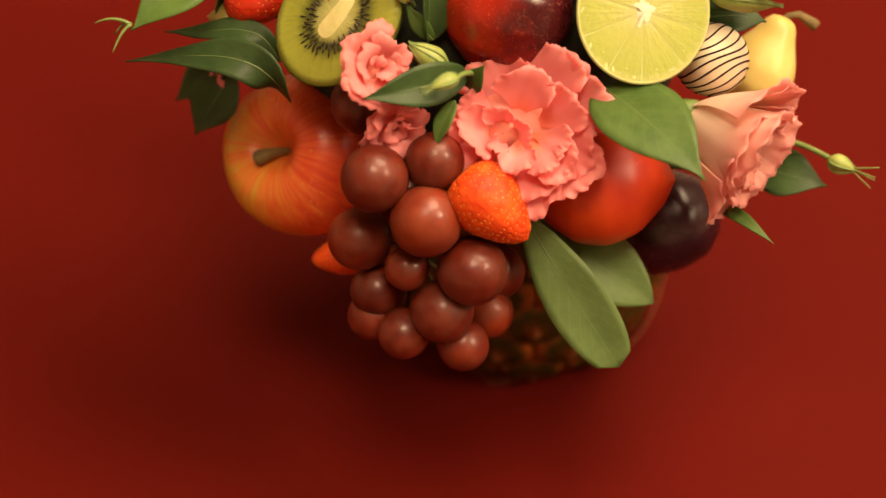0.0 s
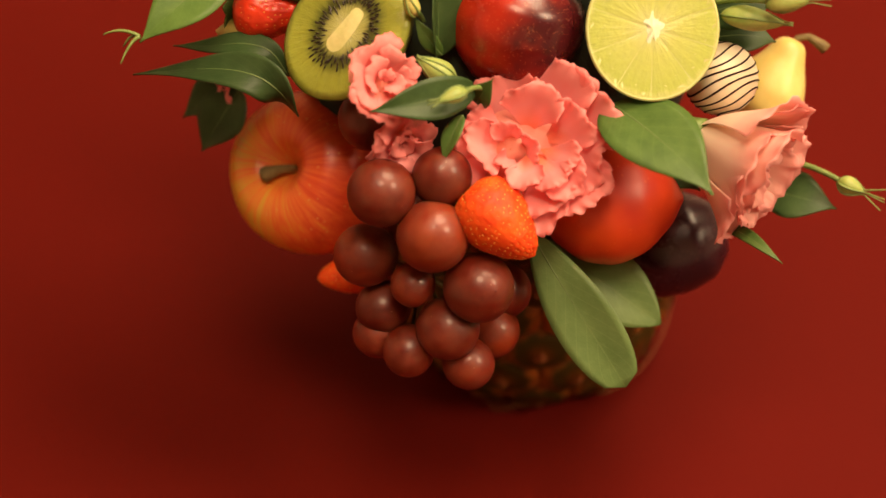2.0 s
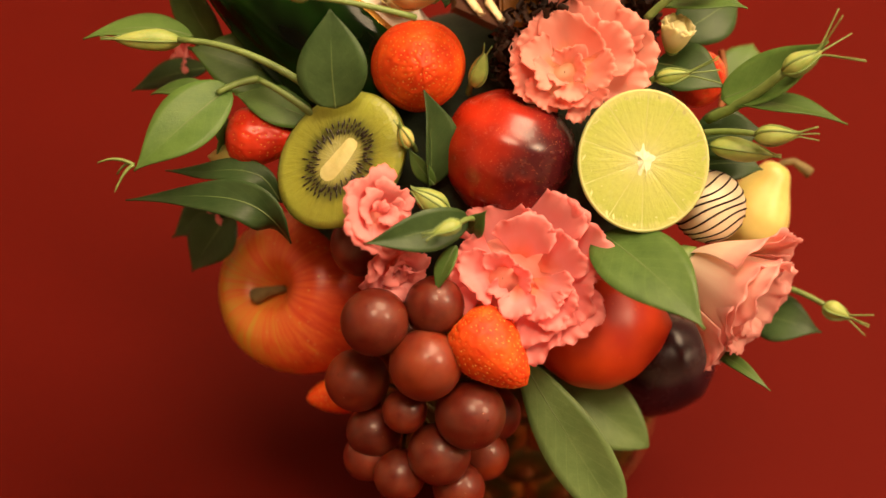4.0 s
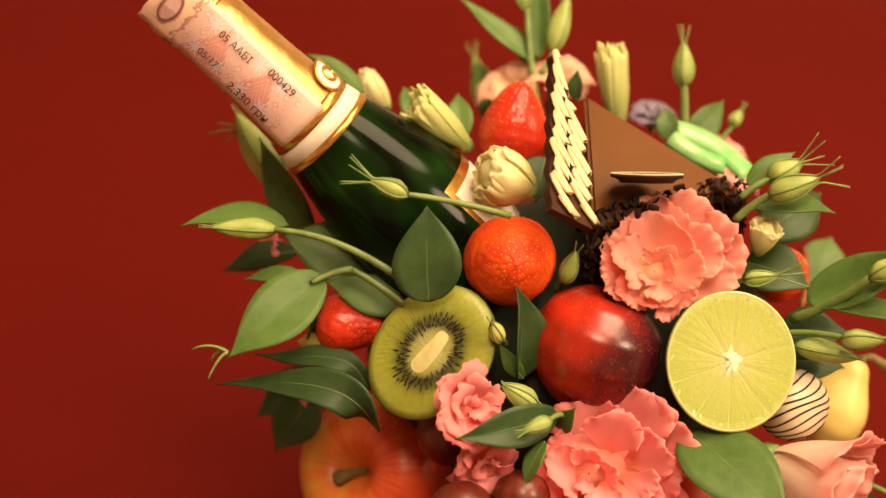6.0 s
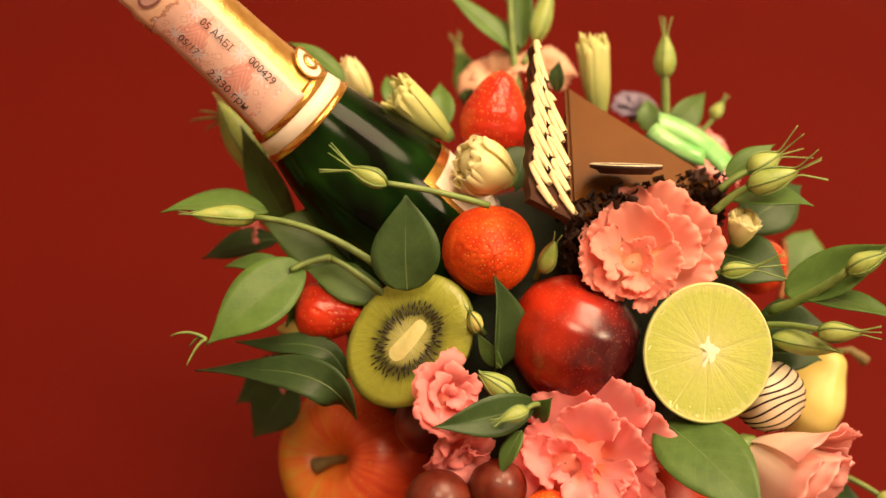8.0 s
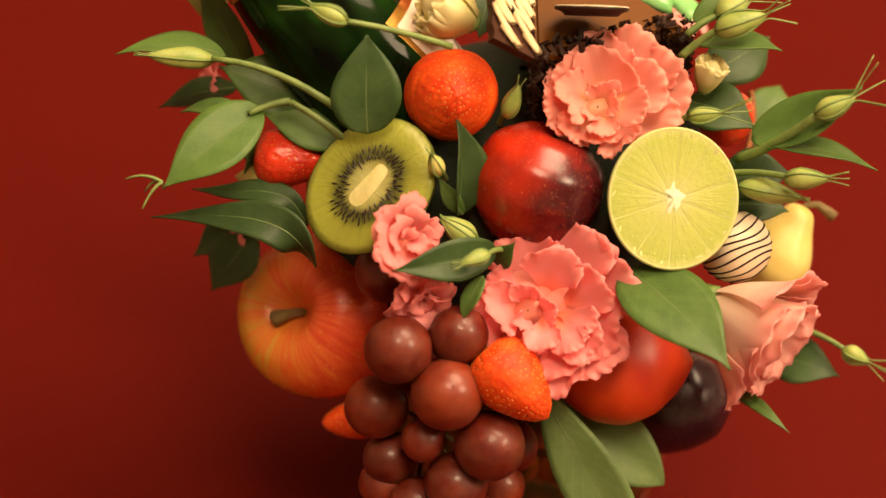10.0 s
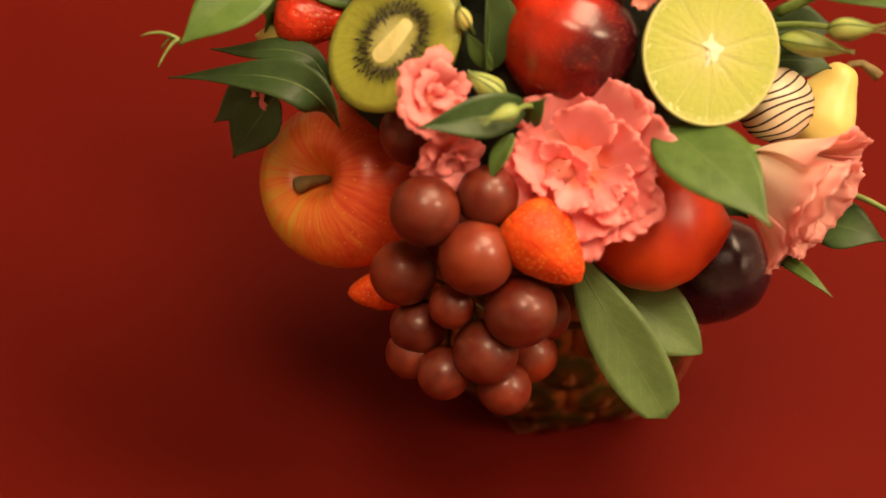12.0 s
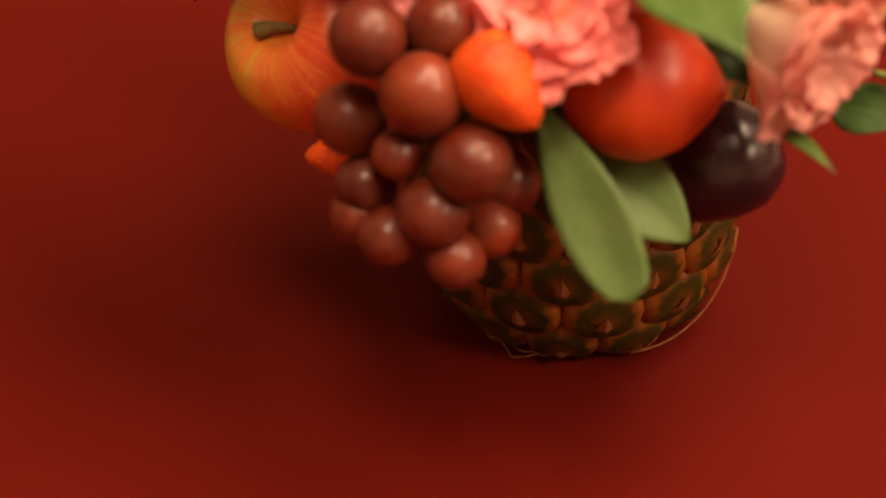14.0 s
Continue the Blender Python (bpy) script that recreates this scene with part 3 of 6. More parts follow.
def bud_parts(parent, base, tip, width, material=BUD, tails=3, curl=0.4, tail=0.012, seed=0):
    """A closed flower bud: a spindle, its sepals laid along it, and thin tails at its tip."""
    base, tip = Vector(base), Vector(tip)
    length = (tip - base).length
    m = frame_at(base, tip - base, UP)
    prof = [(width * 0.5 * r, length * z) for r, z in smooth_profile([(0.12, 0), (0.5, 0.06), (0.95, 0.25), (1.0, 0.42), (0.72, 0.68), (0.32, 0.9), (0.04, 1.0)], 18)]
    v, q = lathe(prof, 16, 0.04, seed)
    v = [m @ Vector((p[0] * (1 + 0.10 * math.sin(3 * math.atan2(p[1], p[0]) + p[2] / length * 5)), p[1], p[2])) for p in v]
    bud = mesh_ob("bud", v, q, material, parent)
    rng = np.random.RandomState(seed + 5)
    for k in range(tails):
        a = 2 * math.pi * k / tails + rng.uniform(-0.5, 0.5)
        out = m.to_3x3() @ Vector((math.cos(a), math.sin(a), 0))
        ahead = (tip - base).normalized()
        pts, rad = [], []
        for i in range(15):
            s = i / 14
            z = (length * 1.0 + tail) * s
            on = float(np.interp(min(z, length), [p[1] for p in prof], [p[0] for p in prof]))
            past = max(0.0, z - 0.9 * length)
            side_way = m.to_3x3() @ Vector((-math.sin(a), math.cos(a), 0))
            pts.append(base + ahead * z + out * (on * 0.98 + 0.0002 + curl * 0.45 * past) + side_way * (0.25 * curl * past * math.sin(3 * k + 1)))
            rad.append(0.00048 * (1 - 0.70 * s) + 0.00012)
        tv, tq = tube(pts, rad, 6)
        mesh_ob("sepal", tv, tq, STEM, bud)
    return bud


def stem_part(parent, points, r0=0.0016, r1=0.0012):
    v, q = tube(points, [r0 + (r1 - r0) * i / (len(points) - 1) for i in range(len(points))], 8)
    return mesh_ob("stem", v, q, STEM, parent)


def sprig(label):
    return thing("flower_sprig", Matrix.Translation((0, 0, 0)), label, "flower sprig", "green sprigs with buds")


# ---- flowers ----
def petal(parent, m, material, turn, open_deg, reach, wide, ruffle, seed, cup=0.35, twist=0.0, wave=1.5):
    """One petal: rises from the flower's heart, opens by open_deg from its axis, and ends in a frilled edge."""
    rng = np.random.RandomState(seed)
    ph = rng.uniform(0, 6.28, 6)
    nu, nv = 71, 18
    verts, uvs = [], []
    teeth = np.interp(np.arange(nu), np.arange(0, nu + 3, 3), rng.uniform(-0.034, 0.024, len(np.arange(0, nu + 3, 3)))) + rng.uniform(-0.012, 0.008, nu)
    o = math.radians(open_deg)
    for j in range(nv):
        v = j / (nv - 1)
        for i in range(nu):
            u = 2 * i / (nu - 1) - 1
            edge = 1 - 0.16 * abs(u) ** 4 + 0.04 * math.sin(3 * u + ph[0]) + 0.012 * math.sin(14 * u + ph[1])
            s = v * edge + teeth[i] * (0.60 + 0.12 * wave) * v ** 14
            bend = o * (1.22 - 0.50 * s) + cup * (1.6 * s ** 5 - 0.25 * s)
            r = reach * s * math.sin(bend) + reach * 0.04
            z = reach * s * math.cos(bend)
            half = wide * (0.45 + 0.55 * v ** 0.5)
            a = turn + u * half + twist * s
            slow = wave * ruffle * reach * v ** 2.2 * min(1, wide)
            fast = ruffle * reach * (0.45 + 0.30 * wave) * v ** 16
            wav = slow * (math.sin(2.2 * u + ph[2]) * 0.75 + math.sin(5.0 * u + ph[3] + 1.5 * v) * 0.42)
            wav += fast * (math.sin(9 * u + ph[4]) * 0.5 + math.sin(22 * u + ph[5]) * 0.35)
            r += wav * math.cos(bend)
            z += -wav * math.sin(bend) - cup * reach * 0.08 * s * u * u
            verts.append(m @ Vector((r * math.cos(a), r * math.sin(a), z)))
            uvs.append((i / (nu - 1), v))
    ob = mesh_ob("petal", verts, grid_faces(nu, nv), material, parent, uvs=uvs)
    sol = ob.modifiers.new("thickness", "SOLIDIFY")
    sol.thickness, sol.offset = 0.00025, 0
    return ob


def closed_flower(place, axis, length, width, material, label, seed, mouth=0.55):
    """A flower that has barely opened: petals wrapped round an egg, their frilled edges at its mouth."""
    ax = Vector(axis).normalized()
    m = frame_at(Vector(place) - ax * length * 0.5, ax, UP)
    ob = thing("lisianthus_flower", Matrix.Identity(4), label, "flower", "frilled flowers")
    rng = np.random.RandomState(seed)
    for k in range(7):
        turn = k * 2.4 + rng.uniform(-0.2, 0.2)
        out = 0.80 + 0.035 * k
        tall = (0.86 + 0.16 * rng.rand()) * (1.04 - 0.02 * k)
        ph = rng.uniform(0, 6.28, 3)
        verts, uvs, nu, nv = [], [], 21, 12
        for j in range(nv):
            v = j / (nv - 1)
            for i in range(nu):
                u = 2 * i / (nu - 1) - 1
                s = v * tall * (1 - 0.12 * abs(u) ** 3 + 0.02 * math.sin(9 * u + ph[0]))
                r = width / 2 * out * (math.sin(math.pi * (0.06 + (0.90 - 0.26 * mouth) * s)) ** 0.8)
                r += width * (0.055 * v ** 4 * math.sin(9 * u + ph[1]) + 0.025 * v ** 8 * math.sin(17 * u + ph[2]) + 0.10 * v ** 6 * mouth + 0.03 * u * u * v)
                a = turn + u * 1.15 + 0.5 * v
                verts.append(m @ Vector((r * math.cos(a), r * math.sin(a), length * s + length * 0.04 * v ** 5 * math.sin(13 * u + ph[2]))))
                uvs.append((i / (nu - 1), v))
        p = mesh_ob("petal", verts, grid_faces(nu, nv), material, ob, uvs=uvs)
        sol = p.modifiers.new("thickness", "SOLIDIFY")
        sol.thickness, sol.offset = 0.0004, 0
    v, q = lathe([(width * 0.30, length * 0.35), (width * 0.36, length * 0.6), (width * 0.30, length * 0.80), (width * 0.17, length * 0.92), (0.0003, length * 0.96)], 16, 0.05, seed)
    mesh_ob("heart", [m @ Vector(p) for p in v], q, material, ob, uvs=[(0.5, 0.5)] * len(v))
    v, q = lathe([(0.001, -length * 0.06), (width * 0.12, -length * 0.04), (width * 0.24, length * 0.05), (width * 0.20, length * 0.12)], 12)
    mesh_ob("calyx", [m @ Vector(p) for p in v], q, STEM, ob)
    return ob


def open_flower(place, axis, reach, material, label, petals, seed, depth=0.42, ruffle=0.10, cup=0.25, loose=0.26):
    """petals: rows of (turn in degrees, opening in degrees, share of reach, half width in radians), and the root's shift where it has one."""
    ax = Vector(axis).normalized()
    m = frame_at(Vector(place) - ax * reach * depth, ax, RIGHT)
    ob = thing("lisianthus_flower", Matrix.Identity(4), label, "flower", "frilled flowers")
    rng = np.random.RandomState(seed)
    for n, (turn, opening, share, half, *root) in enumerate(petals):
        # every petal grows from a place of its own and leans its own way, so that the rows break up
        lean = Matrix.Rotation(rng.uniform(-1, 1) * loose, 4, "X") @ Matrix.Rotation(rng.uniform(-1, 1) * loose, 4, "Y")
        x, y, z = root or (0.0, 0.0, 0.0)
        shift = Matrix.Translation(Vector((x + rng.uniform(-0.04, 0.04), y + rng.uniform(-0.04, 0.04), z)) * reach)
        petal(ob, m @ shift @ lean, material, math.radians(turn), opening, reach * share, half, ruffle, seed * 50 + n, cup, 0.10 * (-1) ** n, 2.4)
    v, q = lathe([(0.001, -reach * 0.30), (reach * 0.10, -reach * 0.26), (reach * 0.14, -reach * 0.16), (reach * 0.04, -reach * 0.10)], 12)
    mesh_ob("calyx", [m @ Vector(p) for p in v], q, STEM, ob)
    v, q = lathe(smooth_profile([(reach * 0.62, -reach * 0.04), (reach * 0.45, reach * 0.04), (reach * 0.22, reach * 0.07), (reach * 0.12, reach * 0.18), (reach * 0.05, reach * 0.22), (0.0003, reach * 0.20)], 16), 20, 0.12, seed)
    x, y, z = petals[-1][4:] or (0.0, 0.0, 0.0)
    mesh_ob("heart", [m @ (Vector(p) + Vector((x, y, z)) * reach) for p in v], q, material, ob, uvs=[(0.5, 0.25)] * len(v))
    return ob


def flower(place, axis, reach, material, label, layers, seed, depth=0.75, side=(1, 0, 0), ruffle=0.10, inner=None, cup=0.35):
    """layers: rows of (petals, opening in degrees, share of reach, half width in radians)."""
    ax = Vector(axis).normalized()
    m = frame_at(Vector(place) - ax * reach * depth, ax, side)
    ob = thing("lisianthus_flower", Matrix.Identity(4), label, "flower", "frilled flowers")
    rng = np.random.RandomState(seed)
    n = 0
    for row, (count, opening, share, half) in enumerate(layers):
        for k in range(count):
            turn = 2 * math.pi * (k + 0.5 * (row % 2)) / count + rng.uniform(-0.2, 0.2)
            petal(ob, m, inner if inner and row == 0 else material, turn, opening + rng.uniform(-8, 8), reach * share * rng.uniform(0.92, 1.06), half, ruffle, seed * 50 + n, cup)
            n += 1
    v, q = lathe([(0.001, -reach * 0.12), (reach * 0.12, -reach * 0.05), (reach * 0.16, reach * 0.06), (reach * 0.05, reach * 0.14)], 12)
    mesh_ob("calyx", [m @ Vector(p) for p in v], q, STEM, ob)
    return ob


# ---- fruit ----
def fruit(name, place, axis, profile, material, label, category, segs=48, wobble=0.012, seed=1, side=(1, 0, 0), squash=1.0):
    ob = thing(name, frame_at(place, axis, side), label, category, "fruit in the basket")
    v, q = lathe(smooth_profile(profile, 40), segs, wobble, seed)
    v = [(a * squash, b, c) for a, b, c in v]
    mesh_ob("skin", v, q, material, ob)
    return ob


def strawberry(place, tip_way, r, length, material, label, seed, calyx=True, side=(1, 0, 0)):
    ob = thing("strawberry", frame_at(place, tip_way, side), label, "strawberry", "strawberries")
    shape = smooth_profile([(0.02, -0.5), (0.5, -0.52), (0.86, -0.42), (1.0, -0.22), (0.90, 0.02), (0.60, 0.28), (0.30, 0.44), (0.02, 0.5)], 64)
    prof = np.array([(r * a, length * b) for a, b in shape])
    t = np.linspace(0, 1, len(prof))
    rng = np.random.RandomState(seed)
    seeds = []
    rows = max(8, int(length / 0.0020))
    for j in range(rows):
        s = 0.14 + 0.84 * (j + 0.5) / rows
        rr, zz = np.interp(s, t, prof[:, 0]), np.interp(s, t, prof[:, 1])
        n = max(3, int(2 * math.pi * rr / 0.0023))
        for k in range(n):
            a = 2 * math.pi * (k + 0.5 * (j % 2)) / n + rng.uniform(-0.3, 0.3) * 2 * math.pi / n
            sj = min(0.98, s + rng.uniform(-0.3, 0.3) * 0.84 / rows)
            rr, zz = np.interp(sj, t, prof[:, 0]), np.interp(sj, t, prof[:, 1])
            if rng.rand() > 0.12:
                seeds.append((rr * math.cos(a), rr * math.sin(a), zz))
    sd = np.array(seeds)
    v, q = lathe([tuple(p) for p in prof], 110, 0.018, seed)
    v = np.array(v)
    for c in range(0, len(v), 400):
        near = np.linalg.norm(v[c:c + 400, None] - sd[None], axis=2).min(1)
        v[c:c + 400] *= (1 - 0.042 * np.exp(-(near / 0.00080) ** 2))[:, None]
    body = mesh_ob("flesh", v, q, material, ob)
    sv, sf = [], []
    for p in sd:
        n = Vector(p).normalized()
        m = frame_at(Vector(p) * 0.986, n, (0, 0, 1))
        k0 = len(sv)
        sv.append(m @ Vector((0, 0, 0.00035)))
        for i in range(6):
            a = i * math.pi / 3
            sv.append(m @ Vector((0.00044 * math.cos(a), 0.00027 * math.sin(a), 0)))
        sf += [(k0, k0 + 1 + i, k0 + 1 + (i + 1) % 6) for i in range(6)]
    tagged(mesh_ob("seed_layer", sv, sf, SEED, body), kind="stuff")
    if calyx:
        for k in range(7):
            a = 2 * math.pi * k / 7
            out = Vector((math.cos(a), math.sin(a), 0))
            base = Vector((0, 0, -length * 0.5))
            leaf_mesh("sepal", base, base + out * r * 0.85 + Vector((0, 0, -0.003)), 0.006, (0, 0, -1), LEAF, ob, bow=0.1)
    return ob


# ---- the pineapple vase ----
def pineapple(centre):
    """A hollowed pineapple that stands on its cut base; its eyes sit in slanting rows."""
    ob = thing("pineapple_vase", Matrix.Translation(centre), "hollowed brown and green pineapple used as a vase on red cloth", "vase")
    shape = smooth_profile([(0.004, 0.002), (0.042, 0.001), (0.052, 0.004), (0.060, 0.014), (0.0652, 0.034), (0.0672, 0.060), (0.0665, 0.090), (0.063, 0.120), (0.057, 0.134), (0.050, 0.132)], 40)
    v, q = lathe(shape, 56, 0.004, 3)
    mesh_ob("rind", v, q, PINE_GREEN, ob)
    arr = np.array(shape)
    eye_cache = {}
    rows, count = 6, 12
    for j in range(rows):
        z = 0.013 + 0.0210 * j
        low = arr[6:34]
        r = float(np.interp(z, low[:, 1], low[:, 0]))
        r2 = float(np.interp(z + 0.004, low[:, 1], low[:, 0]))
        tilt = math.atan2(0.004, r2 - r) if j < rows - 1 else math.pi / 2
        wide, high = math.pi * r / count * 1.10, 0.0152
        me = None
        for k in range(count):
            a = 2 * math.pi * (k + 0.5 * (j % 2)) / count
            nrm = Vector((math.cos(a) * math.sin(tilt), math.sin(a) * math.sin(tilt), -math.cos(tilt)))
            m = frame_at(Vector((r * math.cos(a), r * math.sin(a), z)), nrm, (0, 0, 1))
            if me is None:
                verts, ring = [], 12
                for h, s in ((-0.002, 1.0), (0.0006, 0.93), (0.0026, 0.74), (0.0030, 0.55), (0.0036, 0.34), (0.0040, 0.12)):
                    for i in range(ring):
                        b = 2 * math.pi * i / ring
                        c = max(abs(math.cos(b)), abs(math.cos(b - math.pi / 3)), abs(math.cos(b + math.pi / 3))) ** 0.6
                        verts.append((high * s * c * math.cos(b), wide * s * c * math.sin(b), h + 0.0006 * math.sin(5 * b + 9 * s)))
                faces = grid_faces(ring, 6, True) + [tuple(range(5 * ring, 6 * ring))]
                first = mesh_ob("eye", verts, faces, PINE, ob)
                me = first.data
                eye = first
            else:
                eye = new("eye", me)
                eye.parent = ob
            eye.matrix_local = m
            # a dry bract lies over each eye, its point upward
            key = "bract"
            if key not in eye_cache:
                bv = [(-0.008, -0.004, 0.0015), (-0.008, 0.004, 0.0015), (-0.001, -0.0030, 0.0046), (-0.001, 0.0030, 0.0046), (0.007, 0, 0.0062), (-0.003, 0, 0.0058)]
                first = mesh_ob("bract", bv, [(0, 5, 2), (0, 1, 5), (1, 3, 5), (2, 5, 4), (5, 3, 4)], FIBRE, eye, smooth=False)
                eye_cache[key] = first.data
            else:
                bract = new("bract", eye_cache[key])
                bract.parent = eye
    rng = np.random.RandomState(8)
    for k in range(9):
        a = rng.uniform(math.pi * 0.9, math.pi * 2.1)
        r = 0.046 + rng.uniform(0, 0.008)
        d = rng.uniform(0.25, 0.6) * (1 if rng.rand() > 0.4 else -1)
        pts = [Vector(((r + 0.007 * s * (1 - s) * 4 + 0.006 * s) * math.cos(a + d * s), (r + 0.007 * s * (1 - s) * 4 + 0.006 * s) * math.sin(a + d * s), 0.004 + rng.uniform(0, 0.002) + 0.010 * s * rng.rand())) for s in np.linspace(0, 1, 8)]
        tv, tq = tube(pts, 0.00028, 5)
        mesh_ob("fibre", tv, tq, FIBRE, ob)
    pts = [Vector((0.060 * math.cos(a) + 0.010, 0.060 * math.sin(a), 0.010 + 0.030 * max(0, s) ** 2)) for s, a in ((i / 11, -1.25 + 1.15 * i / 11) for i in range(12))]
    tv, tq = tube(pts, 0.00042, 6)
    mesh_ob("fibre", tv, tq, FIBRE, ob)
    return ob


pineapple((0.0600, 0.0645, 0))
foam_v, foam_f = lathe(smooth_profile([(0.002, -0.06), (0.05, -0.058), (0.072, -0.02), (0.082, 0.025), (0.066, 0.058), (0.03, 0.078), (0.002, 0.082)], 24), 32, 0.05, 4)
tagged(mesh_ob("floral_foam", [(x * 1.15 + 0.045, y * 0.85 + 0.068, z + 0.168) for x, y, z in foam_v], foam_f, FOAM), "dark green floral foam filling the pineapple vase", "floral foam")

# ---- fruit ----
apple = fruit("apple", (-0.0377, 0.0265, 0.1416), (-0.4823, -0.5264, 0.7002), [(0.004, -0.027), (0.0125, -0.031), (0.024, -0.028), (0.0333, -0.012), (0.0368, 0.006), (0.0338, 0.021), (0.0235, 0.0310), (0.0130, 0.0312), (0.0072, 0.0255), (0.0034, 0.0195), (0.0006, 0.0180)], APPLE, "red and yellow streaked apple, stem outward", "apple", wobble=0.014, side=(0.9687, -0.2396, 0.0650))
v, q = tube([(0, 0, 0.0170), (-0.0010, -0.0007, 0.0225), (-0.0030, -0.0022, 0.0270), (-0.0054, -0.0040, 0.0297), (-0.0072, -0.0053, 0.0306), (-0.0080, -0.0058, 0.0308)], [0.0019, 0.0019, 0.0023, 0.0033, 0.0036, 0.0022], 12)
mesh_ob("stem", v, q, BARK, apple, "short brown woody stem")

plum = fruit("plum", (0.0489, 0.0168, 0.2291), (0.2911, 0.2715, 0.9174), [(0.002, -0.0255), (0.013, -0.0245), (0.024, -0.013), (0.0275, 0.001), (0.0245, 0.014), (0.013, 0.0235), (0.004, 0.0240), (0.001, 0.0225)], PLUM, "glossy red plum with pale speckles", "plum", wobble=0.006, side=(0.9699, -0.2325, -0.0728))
fruit("nectarine", (0.0850, -0.0210, 0.1662), (0.9846, -0.1266, 0.1209), [(0.001, -0.026), (0.015, -0.0245), (0.0250, -0.011), (0.0268, 0.003), (0.0215, 0.016), (0.0105, 0.0265), (0.001, 0.0310)], NECTAR, "smooth orange red nectarine with a pointed end", "nectarine", wobble=0.008, side=(0.0094, 0.5108, 0.8597))
fruit("plum", (0.1158, -0.0031, 0.1216), (0.9120, 0.0596, 0.4058), [(0.002, -0.0255), (0.012, -0.0240), (0.0205, -0.012), (0.0222, 0.001), (0.0200, 0.014), (0.011, 0.0235), (0.002, 0.0245)], DARKPLUM, "dark purple plum with a soft bloom", "plum", wobble=0.006)
pear = fruit("pear", (0.1584, 0.0342, 0.1766), UP * 0.86 + RIGHT * 0.42 + VIEW * 0.15, [(0.002, -0.0180), (0.010, -0.0170), (0.0155, -0.0080), (0.0158, 0.0010), (0.0132, 0.0080), (0.0092, 0.0150), (0.0068, 0.0210), (0.0050, 0.0235), (0.001, 0.0240)], PEAR, "small yellow pear with a curved woody stem", "pear")
v, q = tube([(0, 0, 0.021), (0.001, 0, 0.0250), (0.005, 0, 0.0275), (0.0115, 0, 0.0265), (0.0140, 0, 0.0258)], [0.0016, 0.0015, 0.0016, 0.0024, 0.0026], 9)
mesh_ob("stem", v, q, BARK, pear, "curved green brown stem")
strawberry((0.0136, 0.0314, 0.2633), (0.0703, -0.8158, 0.5741), 0.0192, 0.030, BERRY_ORANGE, "ripe orange red strawberry with its tip outward", 11, False)
strawberry((-0.0510, 0.0330, 0.2266), (0.9633, -0.2631, 0.0525), 0.0125, 0.029, BERRY, "red strawberry beside a kiwi half", 12)
strawberry((0.0403, -0.0499, 0.1817), (0.6995, -0.5863, -0.4085), 0.0152, 0.036, BERRY_ORANGE, "orange red strawberry below a pink flower", 13, False)
strawberry((0.0172, 0.0951, 0.2878), (0.1287, 0.4514, 0.8830), 0.0150, 0.034, BERRY, "dark red strawberry leaning against chocolate cake", 14)
strawberry((0.1336, 0.0612, 0.2324), (0.2814, -0.4787, 0.8316), 0.0125, 0.026, BERRY, "red strawberry half hidden in leaves", 15, False)
strawberry((-0.0267, -0.0143, 0.1199), (-0.9775, -0.2031, 0.0575), 0.0090, 0.024, BERRY_ORANGE, "small orange red strawberry behind grapes", 16, False)


def grapes():
    ob = thing("grape_bunch", Matrix.Identity(4), "bunch of red grapes with a pale bloom", "grapes")
    berries = (
        ((-0.0068, -0.0413, 0.1925), 0.0136), ((0.0172, -0.0345, 0.1940), 0.0120), ((0.0130, -0.0519, 0.1781), 0.0146),
        ((-0.0150, -0.0389, 0.1560), 0.0131), ((0.0042, -0.0545, 0.1538), 0.0092), ((0.0306, -0.0600, 0.1568), 0.0143),
        ((-0.0088, -0.0476, 0.1339), 0.0114), ((0.0178, -0.0630, 0.1366), 0.0130), ((0.0361, -0.0513, 0.1220), 0.0114),
        ((0.0015, -0.0633, 0.1240), 0.0108), ((0.0258, -0.0667, 0.1190), 0.0108), ((-0.0115, -0.0522, 0.1234), 0.0104),
        ((-0.0123, -0.0003, 0.1957), 0.0125), ((0.0407, -0.0390, 0.1330), 0.0120), ((0.0039, -0.0205, 0.1591), 0.0120),
    )
    sv, sq = lathe([(math.sin(a) + 1e-4, -math.cos(a) * 1.04) for a in np.linspace(0.02, math.pi - 0.02, 22)], 30, 0.006, 2)
    me = None
    rng = np.random.RandomState(3)
    heart = Vector((0.0071, -0.0223, 0.1273))
    for place, r in berries:
        if me is None:
            g = mesh_ob("grape", sv, sq, GRAPE, ob)
            me = g.data
        else:
            g = new("grape", me)
            g.parent = ob
        out = (Vector(place) - heart).normalized()
        g.matrix_local = frame_at(place, out, (rng.rand(), rng.rand(), 0.3)) @ Matrix.Diagonal((r, r, r, 1))
        tv, tq = tube(arc(Vector(place) - out * r * 0.9, heart + out * 0.004, (0, 0, 0.003), 6), 0.0009, 6)
        mesh_ob("stalk", tv, tq, BARK, ob)
    return ob


grapes()


